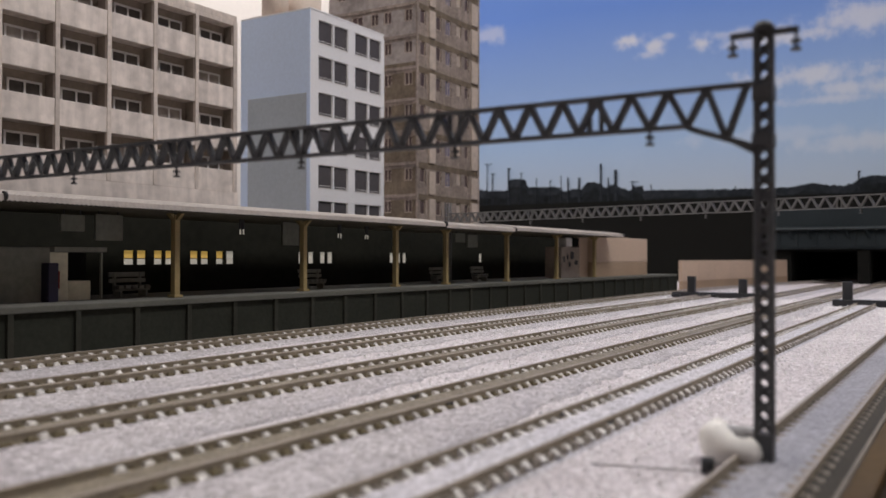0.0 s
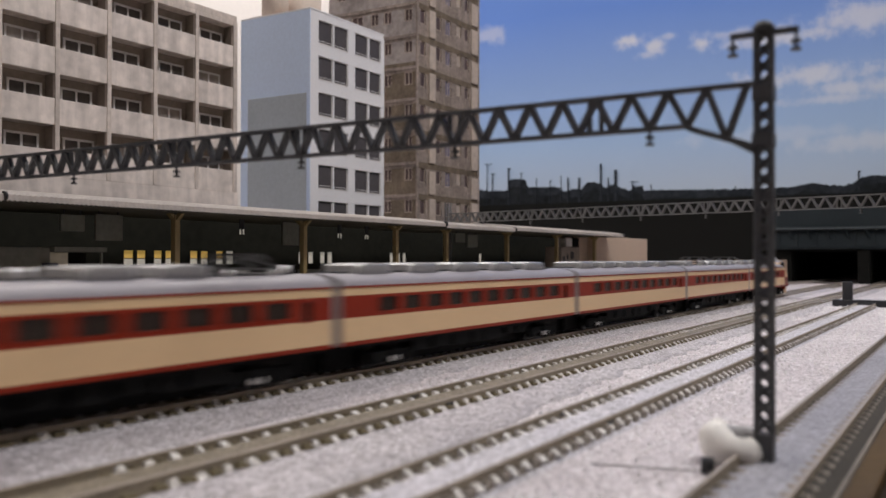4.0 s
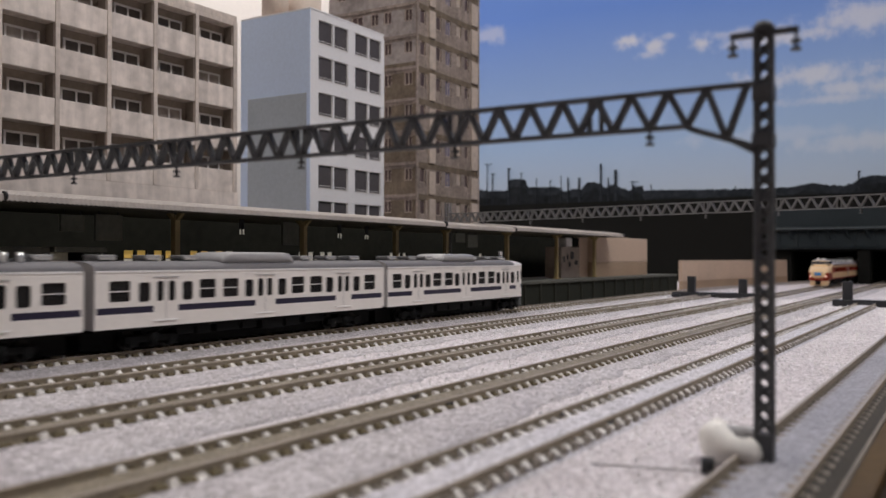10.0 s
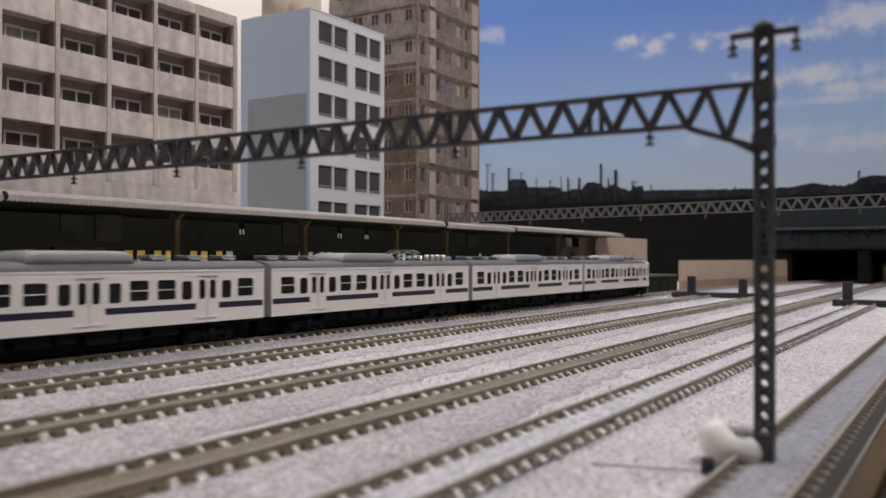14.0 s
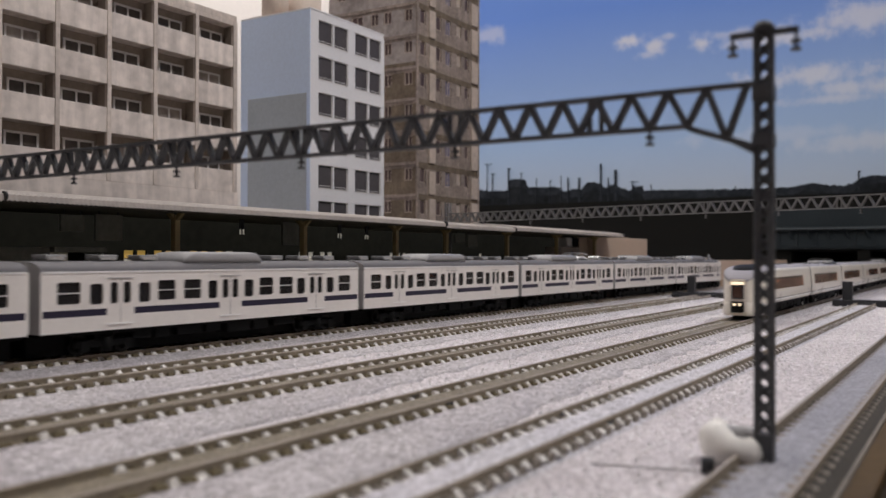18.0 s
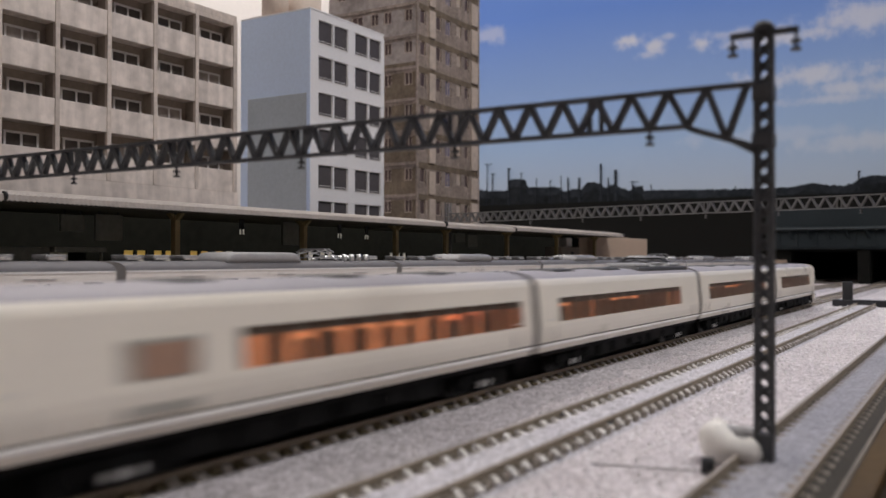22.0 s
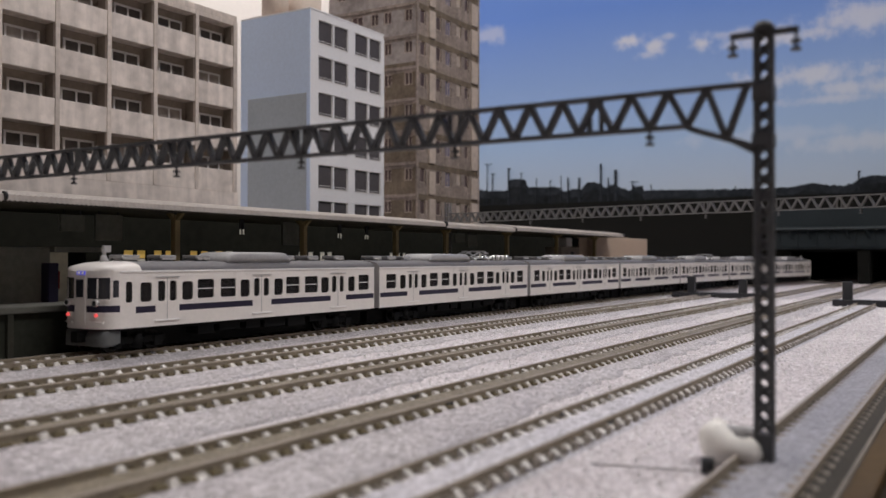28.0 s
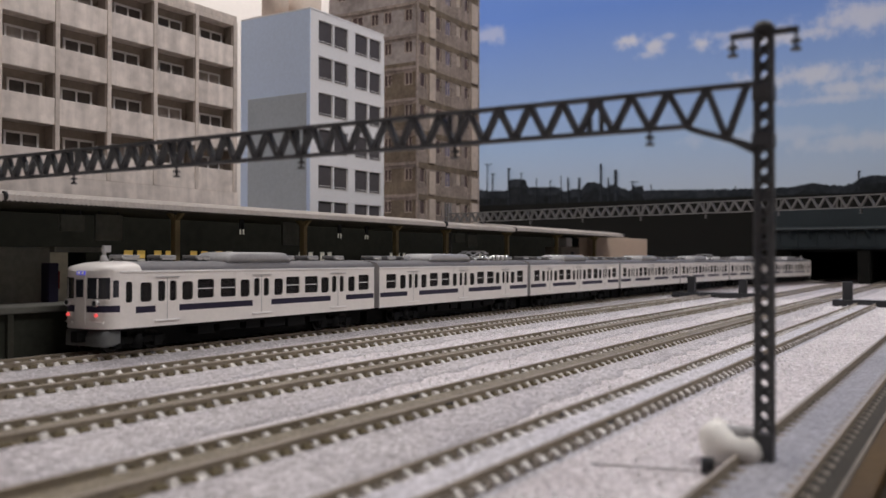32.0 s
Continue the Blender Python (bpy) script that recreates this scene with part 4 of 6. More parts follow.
def sky_board():
    """A printed sky: blue above, pale towards the land, with soft white clouds."""
    m = bpy.data.materials.new("printed_sky")
    m.use_nodes = True
    nt = m.node_tree
    n, l = nt.nodes, nt.links
    b = n["Principled BSDF"]
    tc = n.new("ShaderNodeTexCoord")
    sp = n.new("ShaderNodeSeparateXYZ")
    l.new(tc.outputs["Object"], sp.inputs[0])
    grad = n.new("ShaderNodeValToRGB")
    mr = n.new("ShaderNodeMapRange")
    mr.inputs["From Min"].default_value, mr.inputs["From Max"].default_value = 0.09, 0.42
    l.new(sp.outputs["Z"], mr.inputs["Value"])
    e = grad.color_ramp.elements
    e[0].position, e[0].color = 0.0, (0.36, 0.385, 0.42, 1)
    e[1].position, e[1].color = 1.0, (0.085, 0.18, 0.48, 1)
    k = grad.color_ramp.elements.new(0.35)
    k.color = (0.25, 0.345, 0.50, 1)
    l.new(mr.outputs[0], grad.inputs["Fac"])
    warp = n.new("ShaderNodeTexNoise")
    warp.inputs["Scale"].default_value, warp.inputs["Detail"].default_value, warp.inputs["Roughness"].default_value = 26, 8, 0.62
    l.new(tc.outputs["Object"], warp.inputs["Vector"])
    total = None
    # soft clouds: centre (y, z), half sizes, strength
    for cy, cz, ry, rz, amt in ((0.452, 0.362, 0.026, 0.010, 0.8), (0.420, 0.350, 0.018, 0.012, 0.7), (0.432, 0.336, 0.014, 0.007, 0.5), (0.395, 0.360, 0.016, 0.006, 0.45), (0.347, 0.344, 0.016, 0.009, 0.7), (0.705, 0.402, 0.026, 0.014, 0.42),
                                (0.23, 0.338, 0.075, 0.010, 0.65), (0.13, 0.352, 0.07, 0.018, 0.6), (0.20, 0.282, 0.09, 0.013, 0.6), (0.12, 0.258, 0.08, 0.012, 0.55), (0.17, 0.246, 0.06, 0.007, 0.45), (0.12, 0.185, 0.11, 0.012, 0.35), (0.30, 0.352, 0.06, 0.008, 0.45),
                                (0.24, 0.20, 0.10, 0.010, 0.22), (0.02, 0.38, 0.08, 0.03, 0.5)):
        sh = n.new("ShaderNodeMapping")
        sh.inputs["Location"].default_value = (0, -cy / ry, -cz / rz)
        sh.inputs["Scale"].default_value = (0, 1 / ry, 1 / rz)
        l.new(tc.outputs["Object"], sh.inputs[0])
        ln = n.new("ShaderNodeVectorMath")
        ln.operation = "LENGTH"
        l.new(sh.outputs[0], ln.inputs[0])
        ad = n.new("ShaderNodeMath")
        ad.operation = "MULTIPLY_ADD"
        ad.inputs[1].default_value = -4.2
        l.new(warp.outputs["Fac"], ad.inputs[0])
        l.new(ln.outputs["Value"], ad.inputs[2])
        cr = n.new("ShaderNodeMapRange")
        cr.interpolation_type = "SMOOTHSTEP"
        cr.inputs["From Min"].default_value, cr.inputs["From Max"].default_value = -0.55, -2.0
        cr.inputs["To Max"].default_value = amt
        l.new(ad.outputs[0], cr.inputs["Value"])
        if total is None:
            total = cr.outputs[0]
        else:
            mxm = n.new("ShaderNodeMath")
            mxm.operation = "MAXIMUM"
            l.new(total, mxm.inputs[0])
            l.new(cr.outputs[0], mxm.inputs[1])
            total = mxm.outputs[0]
    mx = n.new("ShaderNodeMix")
    mx.data_type = "RGBA"
    mx.inputs["B"].default_value = (0.56, 0.54, 0.54, 1)
    l.new(total, mx.inputs["Factor"])
    l.new(grad.outputs[0], mx.inputs["A"])
    l.new(mx.outputs["Result"], b.inputs["Base Color"])
    # the printed board also glows a little, beyond what the lamps give it
    l.new(mx.outputs["Result"], b.inputs["Emission Color"])
    b.inputs["Emission Strength"].default_value = 0.295
    b.inputs["Roughness"].default_value = 0.6
    bm = bmesh.new()
    box(bm, 1300, 1306, -500, 1000, 41, 720)
    setting("backdrop", bm, m, "printed backdrop of blue sky with white clouds", "backdrop")


sky_board()


def printed_land():
    """Low wooded ridges and distant masts standing against the backdrop."""
    dark = mat("distant_woods", (0.017, 0.019, 0.022), 0.9, 0, 0.6, 120, 34, 0.1, spec=0.1)
    dark2 = mat("distant_hill", (0.029, 0.034, 0.041), 0.9, 0, 0.6, 110, 30, 0.1, spec=0.1)
    t = thing("distant_land", mm(1298, 0, 0), "dark wooded ridge with distant masts under the sky", "distant land", kind="structure")
    # skyline: place along the board, rise of the skyline over the eye (per thousand of the distance)
    sky = ((-120, 89), (60, 92), (106, 94), (126, 94.5), (136, 92), (146, 86), (160, 82.5), (185, 84), (195, 86), (206, 84), (225, 81), (286, 79), (350, 78), (436, 77), (438, 81.5), (453, 82), (457, 76), (480, 82), (489, 83.5), (494, 80),
           (500, 80.5), (505, 85), (518, 86.5), (530, 85), (535, 78.5), (553, 78.5), (560, 76), (571, 76), (574, 80.5), (631, 80.5), (635, 88.5), (655, 90), (665, 88), (668, 76.5), (708, 76), (730, 78), (820, 76))

    def skyline(y):
        for (a, p), (b, q) in zip(sky, sky[1:]):
            if a <= y <= b:
                return p + (q - p) * (y - a) / (b - a)
        return 75

    for nm, m, low, off, x, tall in (("ridge", dark2, 0.0, 3.0, 1.2, 0.5), ("woods", dark, -9.0, 9.0, 0.0, 3.4)):
        bm = bmesh.new()
        prev = None
        for i in range(470):
            y = -120 + i * 2.0
            dist = 1298 * 0.8536 + y * 0.5208
            h = 28 + dist * (skyline(y) + low + tall * noise.noise(Vector((y * 0.05, off, 1))) + 1.6 * noise.noise(Vector((y * 0.22, off, 2))) + 1.8 * noise.noise(Vector((y * 0.55, off, 5)))) / 1000
            a, b = bm.verts.new((x, y, 44)), bm.verts.new((x, y, h))
            if prev:
                bm.faces.new((prev[0], a, b, prev[1]))
            prev = (a, b)
        r = bmesh.ops.extrude_face_region(bm, geom=bm.faces[:])
        for v in [g for g in r["geom"] if isinstance(g, bmesh.types.BMVert)]:
            v.co.x += 0.8
        part(nm, bm, m, t)
    for y, top, w, arm in ((705, 107, 0.6, 9), (695, 96, 0.8, 6), (665, 102, 1.4, 5), (642, 97, 0.5, 4), (614, 90, 0.5, 0), (590, 88, 0.5, 3), (571, 93, 0.6, 0), (559, 91, 1.2, 0), (540, 91, 1.7, 0), (504, 107, 1.5, 0), (492, 91, 1.0, 0), (480, 100, 2.4, 0),
                           (453, 87.5, 0.8, 9), (424, 83, 0.6, 0), (139, 100, 1.0, 3), (300, 82, 0.6, 0)):
        dist = 1298 * 0.8536 + y * 0.5208
        h = 28 + dist * top / 1000
        bm = bmesh.new()
        box(bm, -1.2, -0.4, y - w, y + w, 90, h)
        if arm:
            box(bm, -1.2, -0.4, y - arm, y + arm * 0.4, h - 2.4, h - 1.2)
        part("mast", bm, dark2, t)


printed_land()


def room():
    x0, x1, y0, y1, z0, z1 = -2600, 3400, -1700, 1400, -720, 1750
    for nm, a in (("wall_north", (x0, x1, y1, y1 + 80, z0, z1)), ("wall_south", (x0, x1, y0 - 80, y0, z0, z1)), ("wall_east", (x1, x1 + 80, y0, y1, z0, z1)), ("wall_west", (x0 - 80, x0, y0, y1, z0, z1))):
        setting(nm, one(box, *a), ROOMWALL, "plain pale room wall", "wall")
    setting("floor", one(box, x0, x1, y0, y1, z0 - 50, z0), ROOMFLOOR, "brown wooden room floor", "floor")
    setting("ceiling", one(box, x0, x1, y0, y1, z1, z1 + 50), CEIL, "plain white room ceiling", "ceiling")
    for x in (-1200, 500, 2200):
        bm = bmesh.new()
        box(bm, x - 30, x + 30, 40, 740, -719, -40)
        setting("table_trestle", bm, WOOD, "wooden trestle under the layout board", "trestle")


room()


# ---- trains ----
def coach_glass():
    m = mat("coach_pane", (0.05, 0.047, 0.05), 0.10, 0, 0.1, 700, 70, 0, spec=0.6)
    b = m.node_tree.nodes["Principled BSDF"]
    b.inputs["Transmission Weight"].default_value = 0.6
    b.inputs["IOR"].default_value = 1.3
    return m


PANE = coach_glass()


def loft(bm, sections, zrows, paint, arc=8, power=2.6, caps=True):
    """Skin through sections (x, half width, bottom, shoulder, top) of a vehicle's end."""
    rings = []
    for x, w, zb, zs, zt in sections:
        left = [(-w, min(max(z, zb), zs)) for z in [zb] + list(zrows) + [zs]]
        top = []
        for k in range(1, 2 * arc):
            a = math.pi * k / (2 * arc)
            c, s = math.cos(a), math.sin(a)
            top.append((-w * math.copysign(abs(c) ** (2 / power), c), zs + (zt - zs) * abs(s) ** (2 / power)))
        right = [(-y, z) for y, z in reversed(left)]
        rings.append([bm.verts.new((x, y, z)) for y, z in left + top + right])
    n = len(rings[0])
    for a, b in zip(rings, rings[1:]):
        for i in range(n):
            vs = (a[i], a[(i + 1) % n], b[(i + 1) % n], b[i])
            try:
                f = bm.faces.new(vs)
            except ValueError:
                continue
            c = f.calc_center_median()
            f.material_index = paint(c, i >= len(zrows) + 1 and i < n - len(zrows) - 2)
            f.smooth = True
    if caps:
        for r in (rings[0], rings[-1]):
            f = bm.faces.new(r)
            f.material_index = paint(f.calc_center_median(), False)


def bogie(parent, x, half=9.0, base=14.0, covers=False):
    bm = bmesh.new()
    for s in (-1, 1):
        box(bm, -base / 2 - 2.5, base / 2 + 2.5, s * 7.0 - 0.7, s * 7.0 + 0.7, 4.2, 6.2, 0, 0.25)
        for d in (-1, 1):
            box(bm, d * base / 2 - 1.4, d * base / 2 + 1.4, s * 7.0 - 1.0, s * 7.0 + 1.0, 3.0, 6.0, 0, 0.25)
        rod(bm, (0, s * 7.0, 2.9), (0, s * 7.0, 6.8), 1.7, 12)
    box(bm, -3, 3, -7, 7, 4.6, 7.6)
    b = part("bogie", bm, UNDER, parent)
    b.matrix_basis = mm(x, 0, 0)
    for s in (-1, 1) if covers else ():
        bm = bmesh.new()
        box(bm, -1.9, 1.9, min(s * 8.0, s * 8.5), max(s * 8.0, s * 8.5), 3.4, 4.7, 0, 0.3)
        part("spring_cover", bm, SILVER, b, "bright metal spring cover")
    for d in (-1, 1):
        for s in (-1, 1):
            bm = bmesh.new()
            rod(bm, (d * base / 2, s * 4.1, 1.9 + 2.8), (d * base / 2, s * 5.3, 1.9 + 2.8), 2.8, 20)
            rod(bm, (d * base / 2, s * 5.3, 1.9 + 2.8), (d * base / 2, s * 5.8, 1.9 + 2.8), 1.0, 12)
            part("wheel", bm, WHEEL, b)


def underframe(parent, a, b, z, seed, boxes=8):
    rnd = random.Random(seed)
    bm = bmesh.new()
    box(bm, a, b, -8.6, 8.6, z - 0.9, z + 0.3)
    part("underframe", bm, UNDER, parent)
    # black beam added along the car to fill the shade beneath it
    bm = bmesh.new()
    box(bm, a - 0.5, b + 0.5, -3.4, 3.4, z - 6.2, z - 0.9)
    part("shade_beam", bm, UNDER, parent)
    x = a + 28
    while x < b - 34:
        w = rnd.uniform(5, 11)
        bm = bmesh.new()
        for s in (-1, 1):
            d = rnd.uniform(2.9, 4.0)
            box(bm, x, x + w, min(s * 8.4, s * 3), max(s * 8.4, s * 3), z - d, z - 0.8, 0, 0.2)
        part("equipment_box", bm, UNDER, parent)
        x += w + rnd.uniform(1, 3)


def pantograph(parent, x, z, h=3.0, material=None):
    """A folded diamond current collector on white insulators."""
    material = material or EQUIPDARK
    bm = bmesh.new()
    for s in (-1, 1):
        box(bm, x - 9, x + 9, s * 4 - 0.25, s * 4 + 0.25, z + 0.9, z + 1.3)
    for d in (-1, 1):
        bar(bm, (x + d * 6.5, -4.2, z + 1.1), (x + d * 6.5, 4.2, z + 1.1), 0.35)
    p = part("pantograph", bm, material, parent, "dark folded pantograph")
    for d in (-1, 1):
        for s in (-1, 1):
            bm = bmesh.new()
            bar(bm, (x + d * 6.5, s * 4, z + 1.2), (x + d * 9.0, s * 3, z + 1.8), 0.35)
            bar(bm, (x + d * 8.9, s * 3.1, z + 1.7), (x - d * 2, s * 2.6, z + h), 0.35)
            part("arm", bm, material, p)
        bm = bmesh.new()
        bar(bm, (x + d * 1.2, -5.6, z + h + 0.4), (x + d * 1.2, 5.6, z + h + 0.4), 0.5)
        for s in (-1, 1):
            bar(bm, (x + d * 1.2, s * 5.3, z + h + 0.4), (x + d * 1.2, s * 7.6, z + h - 0.8), 0.45)
        part("collector_head", bm, material, p)
    for d in (-1, 1):
        for s in (-1, 1):
            bm = bmesh.new()
            rod(bm, (x + d * 6.5, s * 4.6, z - 0.5), (x + d * 6.5, s * 4.6, z + 1.0), 0.75, 10)
            part("insulator", bm, SILVER, p)


def roof_unit(parent, x0, x1, w, z0, z1, material, name="air_conditioner", bev=1.0, label=""):
    bm = bmesh.new()
    e = 2.4 * bev
    steps = [(x0, 0.0), (x0 + 0.25 * e, 0.35), (x0 + 0.6 * e, 0.75), (x0 + e, 0.95), (x0 + 1.6 * e, 1.0)]
    steps += [(x0 + x1 - x, k) for x, k in reversed(steps)]
    rings = []
    for x, k in steps:
        z2, y2 = z0 + (z1 - z0) * (0.22 + 0.78 * k), w * (0.93 + 0.07 * k)
        prof = [(-y2, z0), (y2, z0), (y2, z2 - bev * k), (y2 - bev * 0.5, z2 - bev * 0.4 * k), (y2 - bev * 1.6, z2 - 0.12 * k), (y2 * 0.3, z2), (-y2 * 0.3, z2), (-y2 + bev * 1.6, z2 - 0.12 * k), (-y2 + bev * 0.5, z2 - bev * 0.4 * k), (-y2, z2 - bev * k)]
        rings.append([bm.verts.new((x, y, z)) for y, z in prof])
    n = len(prof)
    for p, q in zip(rings, rings[1:]):
        for i in range(n):
            bm.faces.new((p[i], p[(i + 1) % n], q[(i + 1) % n], q[i])).smooth = True
    bm.faces.new(rings[0]), bm.faces.new(rings[-1])
    return part(name, bm, material, parent, label)


def vent(parent, x, w=3.4, z=26.3):
    """A flat hooded ventilator on short legs, with side lips."""
    bm = bmesh.new()
    box(bm, x - w * 0.9, x + w * 0.9, -2.9, 2.9, z + 1.35, z + 2.35, 0, 0.25)
    v = part("roof_ventilator", bm, EQUIPPALE, parent)
    for d in (-1, 1):
        bm = bmesh.new()
        box(bm, x + d * w * 0.55 - 0.35, x + d * w * 0.55 + 0.35, -2.2, 2.2, z - 0.4, z + 1.34)
        part("leg", bm, EQUIPPALE, v)
        bm = bmesh.new()
        y0, y1 = sorted((d * 2.95, d * 3.25))
        box(bm, x - w * 0.75, x + w * 0.75, y0, y1, z + 0.9, z + 1.6)
        part("lip", bm, SILVER, v)


def side_panels(bm, x0, x1, half, zb, zg, holes, cuts_u, cuts_v, paint, depth=0.55):
    for s in (-1, 1):
        panel(bm, [x0, x1] + list(cuts_u), [zb, zg] + list(cuts_v), holes, depth, lambda u, v, d, s=s: Vector((u, s * (half - d), v)), paint)


def panes(parent, holes, half, material, bars=None, name="window", round_by=0.0, frame_mat=None):
    for s in (-1, 1):
        for a, b, c, d in holes:
            bm = bmesh.new()
            box(bm, a, b, min(s * (half - 0.55), s * (half - 0.35)), max(s * (half - 0.55), s * (half - 0.35)), c, d)
            w = part(name, bm, material, parent)
            if round_by:
                frame_ring(w, a, b, c, d, half, s, round_by, frame_mat)
            if bars and b - a > 5.5:
                bm = bmesh.new()
                y0, y1 = sorted((s * (half - 0.34), s * (half - 0.05)))
                box(bm, a, b, y0, y1, (c + d) / 2 - 0.14, (c + d) / 2 + 0.14)
                part("sash_bar", bm, bars, w)


def frame_ring(parent, a, b, c, d, half, s, r, material, rim=0.28, proud=0.07):
    """A raised window frame with rounded inner corners."""
    bm = bmesh.new()
    inner, outer = [], []
    for cx, cz, q in ((b - r, d - r, 0), (a + r, d - r, 1), (a + r, c + r, 2), (b - r, c + r, 3)):
        for k in range(4):
            g = math.pi / 2 * (q + k / 3)
            inner.append((cx + r * math.cos(g), cz + r * math.sin(g)))
            ro = r * 0.6
            ox, oz = (b + rim - ro if q in (0, 3) else a - rim + ro), (d + rim - ro if q in (0, 1) else c - rim + ro)
            outer.append((ox + ro * math.cos(g), oz + ro * math.sin(g)))
    rings = []
    for pts, y in ((inner, half - 0.34), (inner, half + proud), (outer, half + proud), (outer, half - 0.02)):
        rings.append([bm.verts.new((x, s * y, z)) for x, z in pts])
    n = len(inner)
    for p, q in zip(rings, rings[1:]):
        for i in range(n):
            bm.faces.new((p[i], p[(i + 1) % n], q[(i + 1) % n], q[i]))
    part("frame", bm, material, parent)


def roof_skin(bm, x0, x1, half, zg, zt, mi, n=14, power=2.5, edge=None):
    pts = []
    for k in range(n + 1):
        a = math.pi * k / n
        c, s = math.cos(a), math.sin(a)
        pts.append((half * math.copysign(abs(c) ** (2 / power), c), zg + (zt - zg) * abs(s) ** (2 / power)))
    a = [bm.verts.new((x0, y, z)) for y, z in pts]
    b = [bm.verts.new((x1, y, z)) for y, z in pts]
    for i in range(n):
        f = bm.faces.new((a[i], a[i + 1], b[i + 1], b[i]))
        f.material_index = edge if edge is not None and (i < 2 or i >= n - 2) else mi
        f.smooth = True
    return a, b


def end_wall(bm, x, half, zb, zg, zt, mi):
    a, b = roof_skin(bm, x, x + 0.001, half, zg, zt, mi)
    lo = [bm.verts.new((x, half, zb)), bm.verts.new((x, -half, zb))]
    f = bm.faces.new(a + [lo[1], lo[0]])
    f.material_index = mi


# -- commuter train: white with broken navy bands, three doors a side --
C_HALF, C_ZB, C_ZG, C_ZT = 9.7, 8.6, 24.1, 26.9


def commuter_layout(cab):
    """Openings from one end: bay windows, rounded windows and door lights; and the navy bands."""
    if cab:
        big = [(28.8, 35.3), (38.1, 44.5), (67.8, 74.6), (77.3, 84.2), (107.8, 114.2)]
        small = [(8.0, 11.9), (22.9, 27.0), (46.5, 50.6), (62.0, 66.1), (86.1, 90.2), (101.6, 105.7)]
        door = [(3.1, 5.2), (14.1, 16.6), (18.3, 20.8), (52.6, 55.0), (57.0, 59.4), (92.1, 94.6), (96.6, 99.0)]
        band = [(6.5, 13.3), (21.9, 52.0), (60.6, 91.4), (100.3, 117.4)]
        off = -52.8
    else:
        big = [(4.6, 11.4), (36.4, 42.8), (45.9, 52.5), (77.3, 83.7), (86.8, 93.4), (118.2, 125.0)]
        small = [(14.2, 18.2), (29.8, 33.8), (55.4, 59.0), (70.6, 74.6), (95.6, 99.6), (111.4, 115.4)]
        door = [(20.5, 22.9), (24.7, 27.1), (61.2, 63.6), (65.4, 67.8), (102.3, 104.7), (106.5, 108.9)]
        band = [(0.6, 19.4), (28.3, 60.0), (69.4, 101.1), (110.2, 129.4)]
        off = -65.0
    sh = lambda l: [(a + off, b + off) for a, b in l]
    return sh(big), sh(small), sh(door), sh(band)


